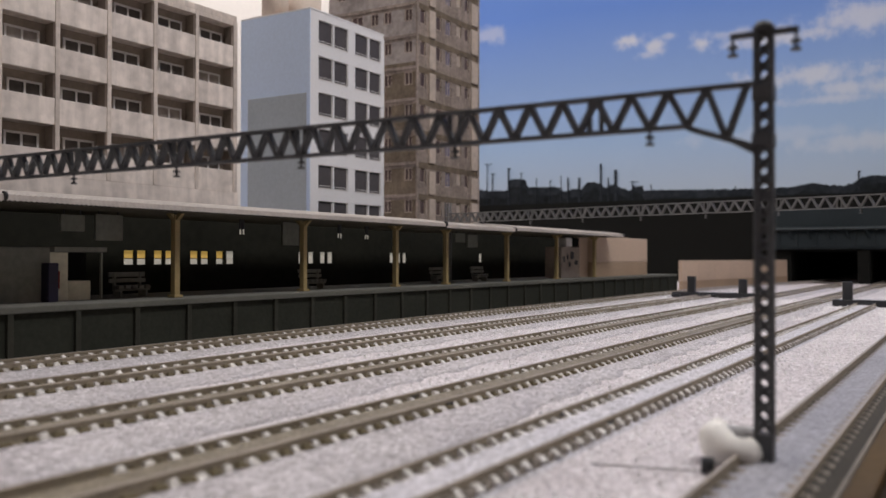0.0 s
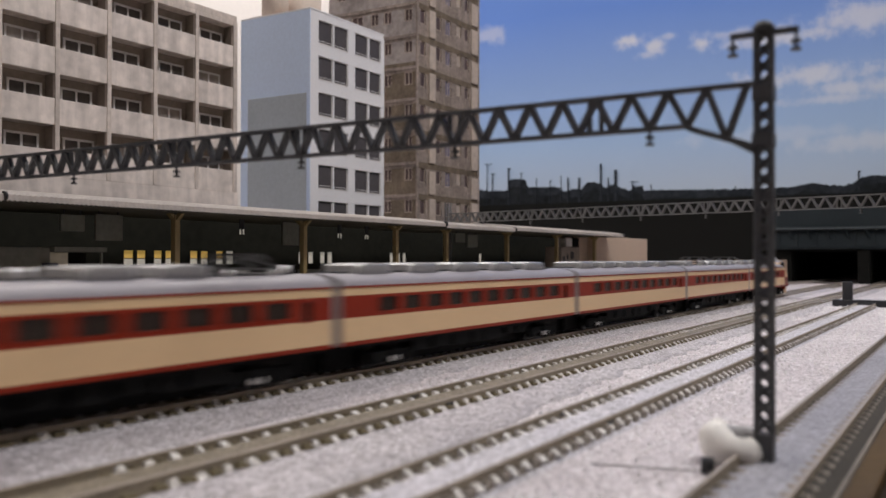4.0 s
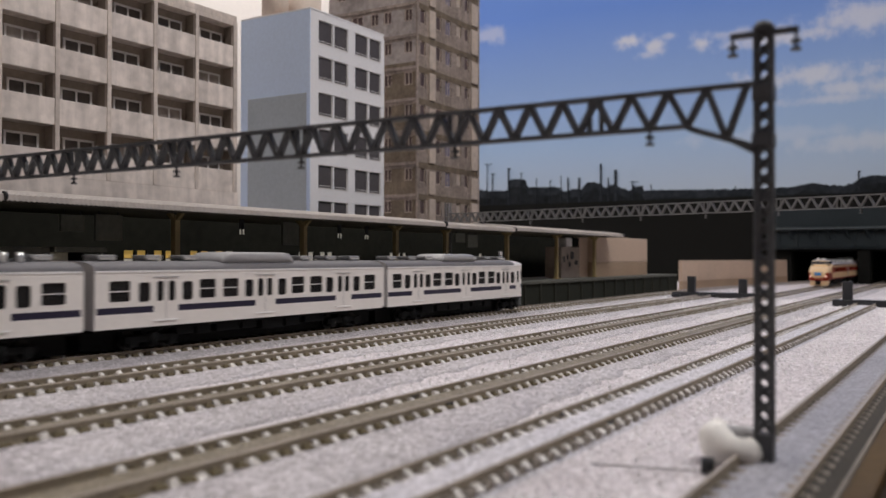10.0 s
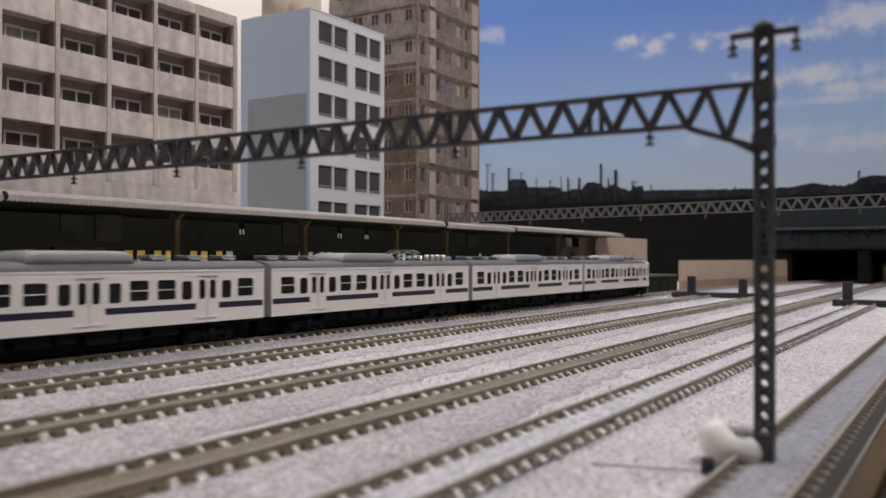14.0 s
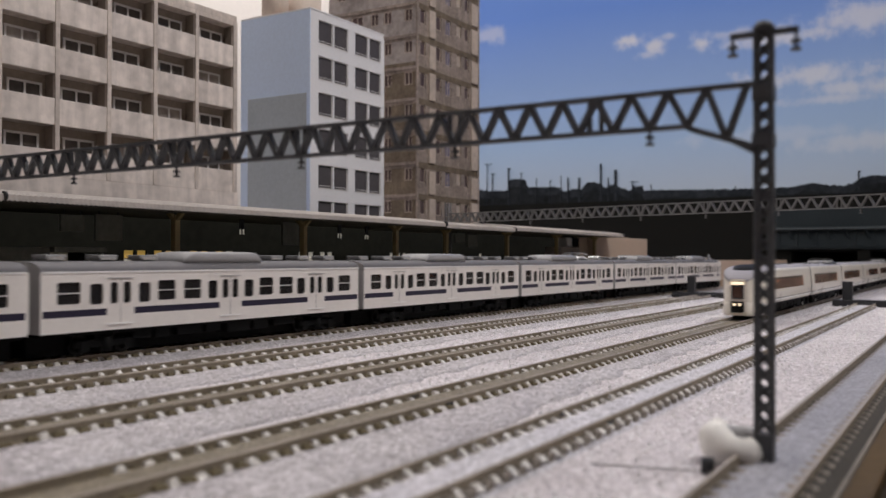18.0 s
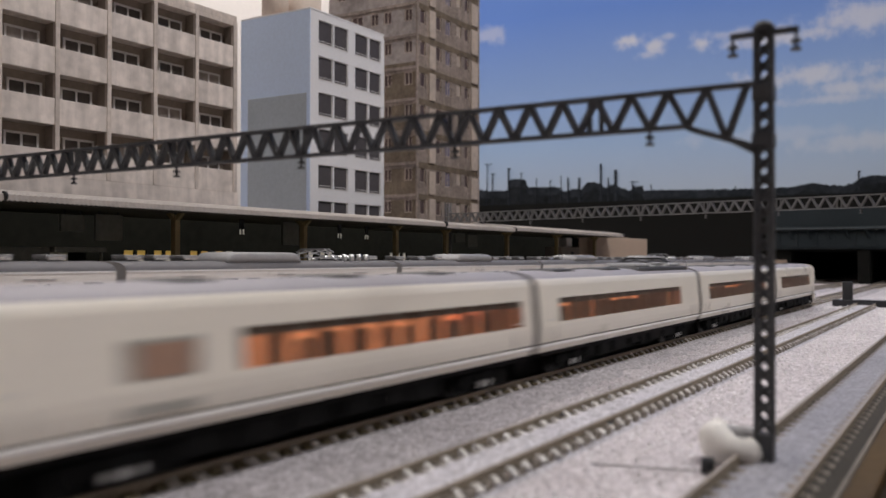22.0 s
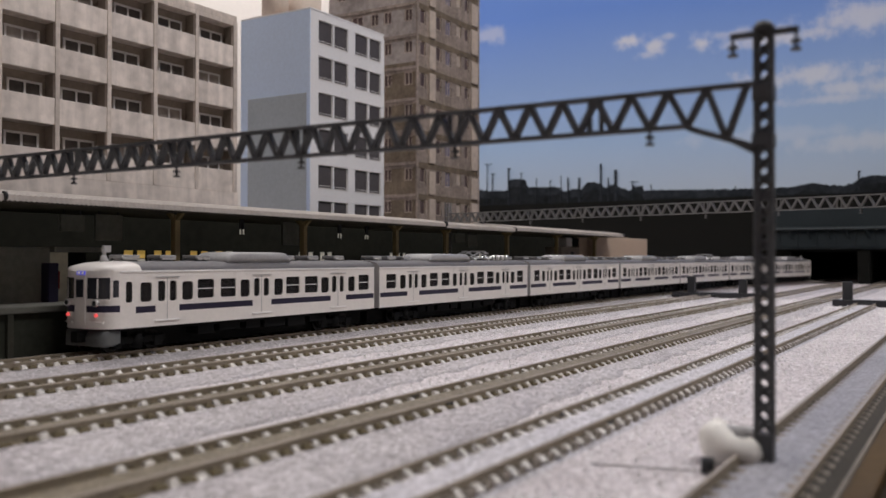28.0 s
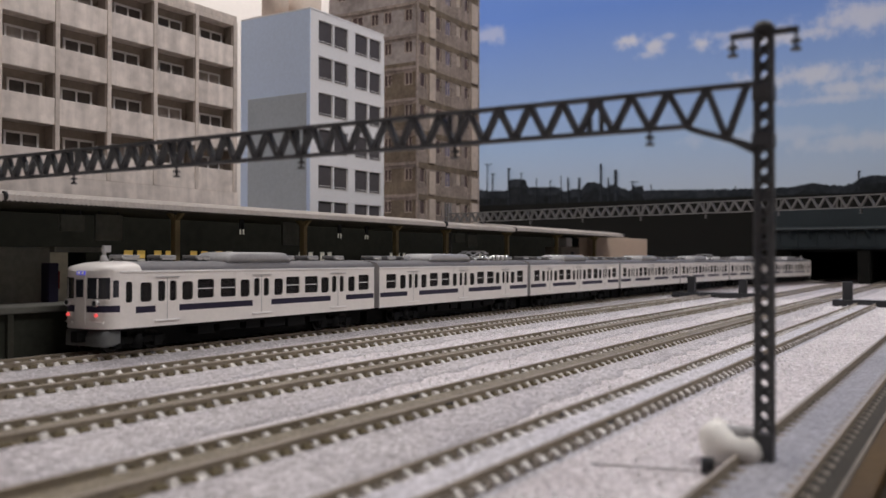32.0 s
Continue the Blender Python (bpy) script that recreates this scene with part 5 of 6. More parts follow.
def commuter_coach(cab, gear):
    label = "white commuter train car with navy bands" + (" and a driving end" if cab else " and a pantograph" if gear else "")
    t = thing("commuter_train_car", Matrix(), label, "train car", "cars of the commuter train")
    big, small, door, band = commuter_layout(cab)
    hb = [(a, b, 15.9, 21.5) for a, b in big]
    hs = [(a, b, 15.6, 21.0) for a, b in small]
    hd = [(a, b, 15.6, 21.3) for a, b in door]
    x0, x1 = (-51.5, 65.0) if cab else (-65.0, 65.0)

    def paint(u, v):
        return 1 if 12.6 < v < 14.4 and any(a < u < b for a, b in band) else 0

    bm = bmesh.new()
    side_panels(bm, x0, x1, C_HALF, C_ZB, C_ZG, hb + hs + hd, [e for b in band for e in b], [12.6, 14.4], paint)
    end_wall(bm, x1, C_HALF - 0.02, C_ZB, C_ZG, C_ZT, 3)
    if not cab:
        end_wall(bm, x0, C_HALF - 0.02, C_ZB, C_ZG, C_ZT, 3)
    body = part("body", bm, [IVORYWHITE, NAVY, ROOFGREY, GREYEND], t)
    bm = bmesh.new()
    roof_skin(bm, x0 + (7 if cab else 0), x1, C_HALF, C_ZG, C_ZT, 0)
    part("roof", bm, ROOFGREY, t, "matt grey roof")
    bm = bmesh.new()
    for s in (-1, 1):
        box(bm, x0, x1, s * 9.75 - 0.15, s * 9.75 + 0.15, C_ZG - 0.25, C_ZG + 0.2)
    part("gutter", bm, SILLWHITE, t)
    panes(t, hb, C_HALF, PANE, FRAMEW, "window", 0.55, IVORYWHITE)
    panes(t, hs, C_HALF, PANE, None, "window", 0.75, IVORYWHITE)
    panes(t, hd, C_HALF, PANE, None, "door_light", 0.6, IVORYWHITE)
    for i in range(0, len(door) - 1, 2):
        a, b = (door[i + 1][0], door[i + 2][1]) if cab and i + 2 < len(door) else (door[i][0], door[i + 1][1])
        for s in (-1, 1):
            for nm, m, ua, ub, va, vb, out in (("door_sill", SILLWHITE, a - 1.0, b + 1.0, 10.05, 10.4, 0.32), ("door_rail", EQUIPPALE, a - 1.0, b + 1.0, 22.3, 22.5, 0.28), ("door_seam", GREYEND, (a + b) / 2 - 0.1, (a + b) / 2 + 0.1, 10.4, 22.2, 0.05)):
                bm = bmesh.new()
                y0, y1 = sorted((s * 9.66, s * (9.7 + out)))
                box(bm, ua, ub, y0, y1, va, vb)
                part(nm, bm, m, t)
    bm = bmesh.new()
    box(bm, x1 - 0.2, x1 + 1.5, -8.2, 8.2, 9, 24.2, 0, 0.3)
    part("gangway", bm, IVORYWHITE, t, "white corridor connection")
    underframe(t, x0 + 1, x1 - 1, C_ZB, 3 if cab else 4)
    for s in (-1, 1):
        bogie(t, s * 44.0)
    # roof equipment
    if cab:
        for x in (-42.4, -29.1, -15.5, 24, 37, 52):
            vent(t, x)
        roof_unit(t, -9.5, 20, 7.6, 26.2, 29.7, EQUIPPALE, label="grey roof air conditioner")
    elif gear:
        for x in (-57, -47, -36, 58):
            vent(t, x)
        roof_unit(t, -25, 10, 7.6, 26.2, 29.7, EQUIPPALE, label="grey roof air conditioner")
        pantograph(t, 26, 26.8, 3.8, EQUIP)
        for x in (37, 41.5, 46, 50.5):
            bm = bmesh.new()
            rod(bm, (x, -5, 26.0), (x, -5, 29.2), 0.9, 10)
            rod(bm, (x, 4, 26.2), (x, 4, 28.8), 0.9, 10)
            part("insulator", bm, SILVER, t)
        bm = bmesh.new()
        box(bm, 34, 54, -4, 4, 26.4, 27.5, 0, 0.3)
        part("switch_gear", bm, EQUIPDARK, t)
    else:
        for x in (-56, -40, -26, 28, 42, 56):
            vent(t, x)
        roof_unit(t, -17, 16, 7.6, 26.2, 29.7, EQUIPPALE, label="grey roof air conditioner")
    if cab:
        before = set(bpy.data.objects)
        commuter_front(t)
        for ob in set(bpy.data.objects) - before:
            ob.data.transform(Matrix.Translation((1.3 * K, 0, 0 if ob.name.startswith(("cab_roof", "radio", "whistle", "skirt", "coupler")) else 0.55 * K)))
    return t


def commuter_front(t):
    def xf(y, z):
        return -58.0 + 5.2 * (1 - max(0.0, 1 - (min(abs(y), 9.7) / 9.7) ** 2.4) ** (1 / 2.4)) + max(0, z - 21.5) * 0.22 * max(0.0, 1 - abs(y) / 9.7)

    bm = bmesh.new()
    ny = 24
    zs = [8.1, 10.5, 12.6, 14.4, 16.2, 18, 19.8, 21.7, 23, 23.65]
    ys = [9.7 * math.sin(math.pi / 2 * (2 * i / ny - 1)) for i in range(ny + 1)]
    grid = [[bm.verts.new((xf(y, z), y, z)) for y in ys] for z in zs]
    for j in range(len(zs) - 1):
        for i in range(ny):
            f = bm.faces.new((grid[j][i], grid[j][i + 1], grid[j + 1][i + 1], grid[j + 1][i]))
            f.smooth = True
            yc = (ys[i] + ys[i + 1]) / 2
            f.material_index = 1 if j == 2 and abs(yc) > 2.2 else 0
    part("front", bm, [IVORYWHITE, NAVY], t, "white rounded driving end with a navy band")
    # domed roof end
    bm = bmesh.new()
    rings = []
    for k, x in enumerate((-57.3, -56.8, -55.4, -53, -49, -45.8)):
        w = (9.2, 9.35, 9.5, 9.65, 9.7, 9.72)[k]
        h = (0.15, 1.0, 2.0, 2.55, 2.8, 2.86)[k]
        ring = []
        for i in range(19):
            a = math.pi * i / 18
            c, s = math.cos(a), math.sin(a)
            y = w * math.copysign(abs(c) ** 0.8, c)
            xx = max(x, xf(y, 24.1)) if k < 3 else x
            ring.append(bm.verts.new((xx, y, 24.1 + h * abs(s) ** 0.8)))
        rings.append(ring)
    for a, b in zip(rings, rings[1:]):
        for i in range(18):
            bm.faces.new((a[i], a[i + 1], b[i + 1], b[i])).smooth = True
    part("cab_roof", bm, IVORYWHITE, t, "white domed cab roof")

    def patch(name, y0, y1, z0, z1, material, out=0.12, label="", parent=t, n=8):
        bm = bmesh.new()
        f0, b0 = [], []
        for j in range(3):
            z = z0 + (z1 - z0) * j / 2
            f0.append([bm.verts.new((xf(y0 + (y1 - y0) * i / n, z) - out, y0 + (y1 - y0) * i / n, z)) for i in range(n + 1)])
        for j in range(2):
            for i in range(n):
                bm.faces.new((f0[j][i], f0[j][i + 1], f0[j + 1][i + 1], f0[j + 1][i]))
        r = bmesh.ops.extrude_face_region(bm, geom=bm.faces[:])
        for v in [g for g in r["geom"] if isinstance(g, bmesh.types.BMVert)]:
            v.co.x += out * 1.8
        return part(name, bm, material, parent, label)

    for s in (-1, 1):
        a, b = sorted((s * 2.9, s * 8.9))
        w = patch("windscreen", a, b, 16.2, 21.9, GLASSDARK)
        patch("pillar", (a + b) / 2 + s * 0.3 - 0.2, (a + b) / 2 + s * 0.3 + 0.2, 16.4, 21.6, IVORYWHITE, 0.2, parent=w, n=2)
        patch("wiper_rail", a, b, 15.7, 16.1, IVORYWHITE, 0.35)
        bm = bmesh.new()
        rod(bm, (xf(5.8, 15) + 0.4, s * 5.8, 15.1), (xf(5.8, 15) - 0.8, s * 5.8, 15.1), 1.0, 14)
        h = part("headlamp", bm, SILVER, t)
        bm = bmesh.new()
        rod(bm, (xf(5.8, 15) - 0.7, s * 5.8, 15.1), (xf(5.8, 15) - 0.9, s * 5.8, 15.1), 0.7, 14)
        part("lens", bm, GLASSDARK, h)
        bm = bmesh.new()
        rod(bm, (xf(5.8, 11.9) + 0.4, s * 5.8, 11.8), (xf(5.8, 11.9) - 0.5, s * 5.8, 11.8), 0.45, 14)
        part("tail_lamp", bm, LAMPRED, t, "glowing red tail lamp")
        patch("front_step", s * 5.5 - 2.3, s * 5.5 + 2.3, 9.6, 10.1, IVORYWHITE, 0.5)
        a, b = sorted((s * 9.36, s * 9.685))
        patch("quarter_light", a, b, 16.6, 21.2, GLASSDARK, 0.14, n=4)
    patch("front_door", -2.1, 2.1, 9.4, 22.1, IVORYWHITE, 0.22, "white end door")
    patch("door_window", -1.5, 1.5, 16.6, 21.4, GLASSDARK, 0.32)
    patch("destination_sign", -1.7, 1.7, 22.6, 23.7, ROLLBLUE, 0.25, "lit blue destination sign")
    patch("sign_writing", -1.2, -0.5, 22.9, 23.5, PALEPANE, 0.36, n=2)
    patch("sign_writing", 0.3, 1.2, 22.9, 23.5, PALEPANE, 0.36, n=2)
    bm = bmesh.new()
    loft(bm, [(-57.4, 5.6, 4.3, 6.0, 6.3), (-57.1, 7.4, 3.9, 6.8, 7.2), (-56.2, 8.3, 3.8, 8.0, 8.4), (-54.4, 8.8, 4.0, 8.1, 8.5), (-52.0, 8.9, 4.8, 8.1, 8.5)], [4.6, 6.0], lambda c, r: 0)
    part("skirt", bm, SKIRTDARK, t, "dark grey snow plough skirt")
    bm = bmesh.new()
    box(bm, -60, -55, -1.4, 1.4, 5.0, 8.0, 0, 0.3)
    part("coupler", bm, UNDER, t)
    bm = bmesh.new()
    rod(bm, (-50.5, 0, 26.0), (-50.5, 0, 28.6), 1.7, 14, 0.55)
    rod(bm, (-50.5, 0, 28.5), (-50.5, 0, 30.2), 0.55, 8)
    box(bm, -50.9, -48.6, -0.6, 0.6, 29.3, 31.2, 0, 0.2)
    part("radio_aerial", bm, GREYEND, t)
    bm = bmesh.new()
    rod(bm, (-48.5, 2.5, 26.2), (-48.5, 2.5, 27.9), 0.7, 10, 0.5)
    part("whistle_cover", bm, EQUIP, t)


# -- express train: cream with a crimson window band, bonnet ends --
E_HALF, E_ZB, E_ZG, E_ZT = 9.6, 8.6, 21.6, 24.4


def express_paint(v):
    return 1 if v < 9.5 or 14.7 < v < 19.6 else 0


def express_cooler(parent, x, ln):
    """A flat roof cooler: grey lid between bright metal ends."""
    c = roof_unit(parent, x, x + ln, 5.6, 24.0, 26.7, ROOFSILVER, bev=0.5, label="grey roof cooler with bright ends")
    for a in (x - 0.9, x + ln - 0.3):
        part("end_grille", one(box, a, a + 1.2, -4.6, 4.6, 24.2, 26.2, 0, 0.25), SILVER, c)


def express_coach(cab, variant):
    label = "cream and crimson express train car" + (" with a bonnet nose" if cab else " with crowded roof gear" if variant else "")
    t = thing("express_train_car", Matrix(), label, "train car", "cars of the express train")
    x0, x1 = (-33.5, 64.2) if cab else (-64.2, 64.2)
    holes = []
    x = x0 + (9.0 if cab else 14.0)
    while x + 7.6 < x1 - 13:
        holes.append((x, x + 7.4, 15.7, 18.9))
        x += 10.4
    holes.append((x1 - 9.5, x1 - 6.7, 14.8, 18.8))
    bm = bmesh.new()
    side_panels(bm, x0, x1, E_HALF, E_ZB, E_ZG, holes, [], [9.5, 14.7, 19.6], lambda u, v: express_paint(v))
    end_wall(bm, x1, E_HALF - 0.02, E_ZB, E_ZG, E_ZT, 2)
    if not cab:
        end_wall(bm, x0, E_HALF - 0.02, E_ZB, E_ZG, E_ZT, 2)
    part("body", bm, [CREAM, CRIMSON, GREYEND], t)
    bm = bmesh.new()
    roof_skin(bm, x0, x1, E_HALF, E_ZG, E_ZT, 0)
    part("roof", bm, ROOFLIGHT, t, "light grey roof")
    bm = bmesh.new()
    for s in (-1, 1):
        box(bm, x0, x1, s * 9.65 - 0.12, s * 9.65 + 0.12, E_ZG - 0.3, E_ZG + 0.1)
    part("gutter", bm, CRIMSON, t)
    panes(t, holes, E_HALF, REDGLASS, None, "window", 0.45, CRIMSON)
    bm = bmesh.new()
    box(bm, x1 - 0.2, x1 + 3.0, -8.0, 8.0, 9, 22.4, 0, 0.3)
    part("gangway", bm, GREYEND, t)
    underframe(t, x0 + (2 if not cab else -16), x1 - 1, E_ZB, 11 + variant)
    bogie(t, 43, covers=True), bogie(t, -42, covers=True)
    part("roof_walkway", one(box, -40 if cab else -58, 57, -3.4, 3.4, 24.2, 24.75), EQUIPDARK, t, "dark roof walkway")
    if variant == 1:
        pantograph(t, 45, 24.5, 3.6)
        pantograph(t, -18, 24.5, 3.6)
        for x in (-52, 6, 22):
            express_cooler(t, x, 11)
        for x in (-5, -2, 34, 57):
            bm = bmesh.new()
            rod(bm, (x, -2.5, 24), (x, -2.5, 26.3), 0.9, 10)
            part("insulator", bm, SILVER, t)
    else:
        for x in (-24, 2, 28, 50) if cab else (-52, -30, -8, 14, 36):
            express_cooler(t, x, 12.5)
    if cab:
        before = set(bpy.data.objects)
        express_front(t)
        for ob in set(bpy.data.objects) - before:
            ob.data.transform(Matrix.Translation((8.5 * K, 0, 0)))
    return t


def express_front(t):
    """Bonnet nose, raised cab and its lamps; the tip is at x = -76."""
    def paint(c, roof):
        if roof and c.z > E_ZG and c.x > -50:
            return 2
        if c.z < 9.5:
            return 1
        if c.x < -55 and 10.0 < c.z < 14.6 and not (c.x < -74.5 and c.z > 11.2):
            return 1
        if c.x > -55:
            return express_paint(c.z)
        return 0

    zr = [9.5, 10.9, 12.6, 14.6, 17.2, 19.6]
    bm = bmesh.new()
    loft(bm, [(-76.0, 4.4, 8.6, 13.4, 14.9), (-75.4, 6.2, 8.4, 14.7, 16.9), (-73.6, 7.7, 8.2, 15.4, 18.3), (-70.0, 8.7, 8.1, 16.2, 19.3), (-65, 9.2, 8.2, 17.0, 20.2), (-60.5, 9.4, 8.4, 18.2, 21.0),
              (-56.5, 9.5, 8.6, 19.8, 22.0), (-54.8, 9.55, 8.6, 20.4, 22.6), (-50.5, 9.6, 8.6, 21.2, 23.6), (-46, 9.6, 8.6, 21.6, 24.4), (-42.0, 9.6, 8.6, 21.6, 24.4)], zr, paint)
    part("nose", bm, [CREAM, CRIMSON, ROOFLIGHT], t, "cream bonnet nose with crimson whiskers")
    bm = bmesh.new()
    loft(bm, [(-63.5, 5.4, 20.0, 20.3, 20.7), (-61.0, 7.2, 20.0, 23.0, 23.4), (-59.4, 7.8, 20.0, 25.3, 25.7), (-57.5, 7.9, 20.0, 25.7, 26.6), (-48.5, 7.9, 20.0, 25.6, 26.6), (-45.0, 7.2, 21, 24.0, 25.3), (-43, 6.6, 22, 23, 24.2)], [21.4, 22.0, 24.8],
         lambda c, roof: 1 if c.z > 25.1 else 0)
    cabin = part("cab", bm, [CREAM, ROOFLIGHT], t, "raised driver's cab")
    for s in (-1, 1):
        bm = bmesh.new()
        for q in ((-60.2, -53.4), (-53.1, -48.8)):
            box(bm, q[0], q[1], min(s * 7.7, s * 8.05), max(s * 7.7, s * 8.05), 21.8, 25.0, 0, 0.1)
        part("cab_window", bm, GLASSDARK, cabin)
    bm = bmesh.new()
    vs = [bm.verts.new(p) for p in ((-61.9, -7.0, 21.5), (-61.9, 7.0, 21.5), (-59.9, 7.7, 25.1), (-59.9, -7.7, 25.1))]
    f = bm.faces.new(vs)
    r = bmesh.ops.extrude_face_region(bm, geom=[f])
    for v in [g for g in r["geom"] if isinstance(g, bmesh.types.BMVert)]:
        v.co.x -= 0.5
    part("windscreen", bm, GLASSDARK, cabin)
    bm = bmesh.new()
    rod(bm, (-56, -2.2, 26.4), (-59.0, -2.2, 27.5), 1.2, 12)
    rod(bm, (-56, 2.2, 26.4), (-59.0, 2.2, 27.5), 1.2, 12)
    box(bm, -58.5, -52, -4.2, 4.2, 26.2, 27.4, 0, 0.4)
    part("roof_lamp", bm, SILVER, cabin)
    bm = bmesh.new()
    box(bm, -76.6, -75.1, -3.3, 3.3, 11.9, 15.3, 0, 0.5)
    sign = part("train_sign", bm, CREAM, t, "framed blue train sign on the nose")
    bm = bmesh.new()
    box(bm, -76.9, -76.5, -2.9, 2.9, 12.2, 15.0, 0, 0.1)
    part("sign_face", bm, HEADMARK, sign)
    for s in (-1, 1):
        bm = bmesh.new()
        rod(bm, (-71.0, s * 6.4, 11.4), (-75.2, s * 6.4, 11.4), 1.15, 14)
        lamp = part("lamp_housing", bm, CRIMSON, t)
        bm = bmesh.new()
        rod(bm, (-75.1, s * 6.4, 11.4), (-75.5, s * 6.4, 11.4), 0.75, 14)
        part("tail_lamp", bm, NOSELAMP, lamp, "glowing lamp in a crimson housing")
    bm = bmesh.new()
    loft(bm, [(-76.5, 4.6, 7.9, 9.7, 9.9), (-75.8, 6.6, 7.8, 9.7, 9.9), (-73.8, 8.1, 7.8, 9.6, 9.8), (-70, 9.05, 7.9, 9.5, 9.6), (-64, 9.4, 8.0, 9.4, 9.5)], [8.8], lambda c, r: 0)
    part("bumper_band", bm, CRIMSON, t, "crimson band under the nose")
    for s in (-1, 1):
        for z in (11.2, 12.4, 13.6):
            bm = bmesh.new()
            bar(bm, (-71.5, s * 8.5, z), (-65, s * 9.22, z), 0.22, 0.3)
            bar(bm, (-65, s * 9.22, z), (-56.4, s * 9.52, z), 0.22, 0.3)
            part("whisker_rib", bm, WHISKER, t, "thin dark rib on the crimson whisker")
    part("coupler", one(box, -77.2, -74, -2.2, 2.2, 3.8, 7.8, 0, 0.5), UNDER, t)
    bm = bmesh.new()
    loft(bm, [(-75.6, 5.0, 2.8, 7.2, 7.6), (-73, 7.4, 2.8, 7.6, 8.2), (-67, 8.2, 3.2, 7.8, 8.4), (-62, 8.2, 5.5, 7.8, 8.4)], [4], lambda c, r: 1 if c.z > 7.2 else 0)
    part("skirt", bm, [CREAM, CRIMSON], t, "cream front skirt")


# -- limited express: ivory wedge-nosed train with warm lit windows --
L_HALF, L_ZB, L_ZG, L_ZT = 9.7, 7.6, 21.9, 25.0


def saloon(parent, x0, x1, seed):
    """Lit interior: a warm far wall, seat backs and a lamp near one end."""
    rnd = random.Random(seed)
    # the partition itself glows, standing in for lamps along the saloon
    bm = bmesh.new()
    box(bm, x0, x1, -0.3, 0.3, 11, 21.2)
    inner = part("saloon_partition", bm, SALOON, parent, "glowing partition for the warm light seen through the windows")
    for s in (-1, 1):
        x = x0 + 2
        while x < x1 - 4:
            bm = bmesh.new()
            h = rnd.uniform(16.4, 18.2)
            box(bm, x, x + 1.5, min(s * 5.2, s * 7.4), max(s * 5.2, s * 7.4), 11, h, 0, 0.5)
            part("seat", bm, BROWNGLASS, inner)
            x += rnd.choice((6.4, 6.4, 7.4))
        bm = bmesh.new()
        box(bm, x1 - 14, x1 - 5, min(s * 3, s * 3.4), max(s * 3, s * 3.4), 15.5, 19.5)
        part("saloon_lamp", bm, SALOONHOT, inner)


def tinted():
    m = mat("bronze_tinted_pane", (0.80, 0.62, 0.50), 0.05, 0, 0.05, 700, 70, 0, spec=0.2)
    b = m.node_tree.nodes["Principled BSDF"]
    b.inputs["Transmission Weight"].default_value = 0.92
    b.inputs["IOR"].default_value = 1.1
    return m


BRONZE = tinted()


def limited_profile(v):
    """Half width at height v: the sides lean in above the waist."""
    return L_HALF - 0.085 * max(0, v - 13) if v > 13 else L_HALF - 0.035 * (13 - v) ** 2


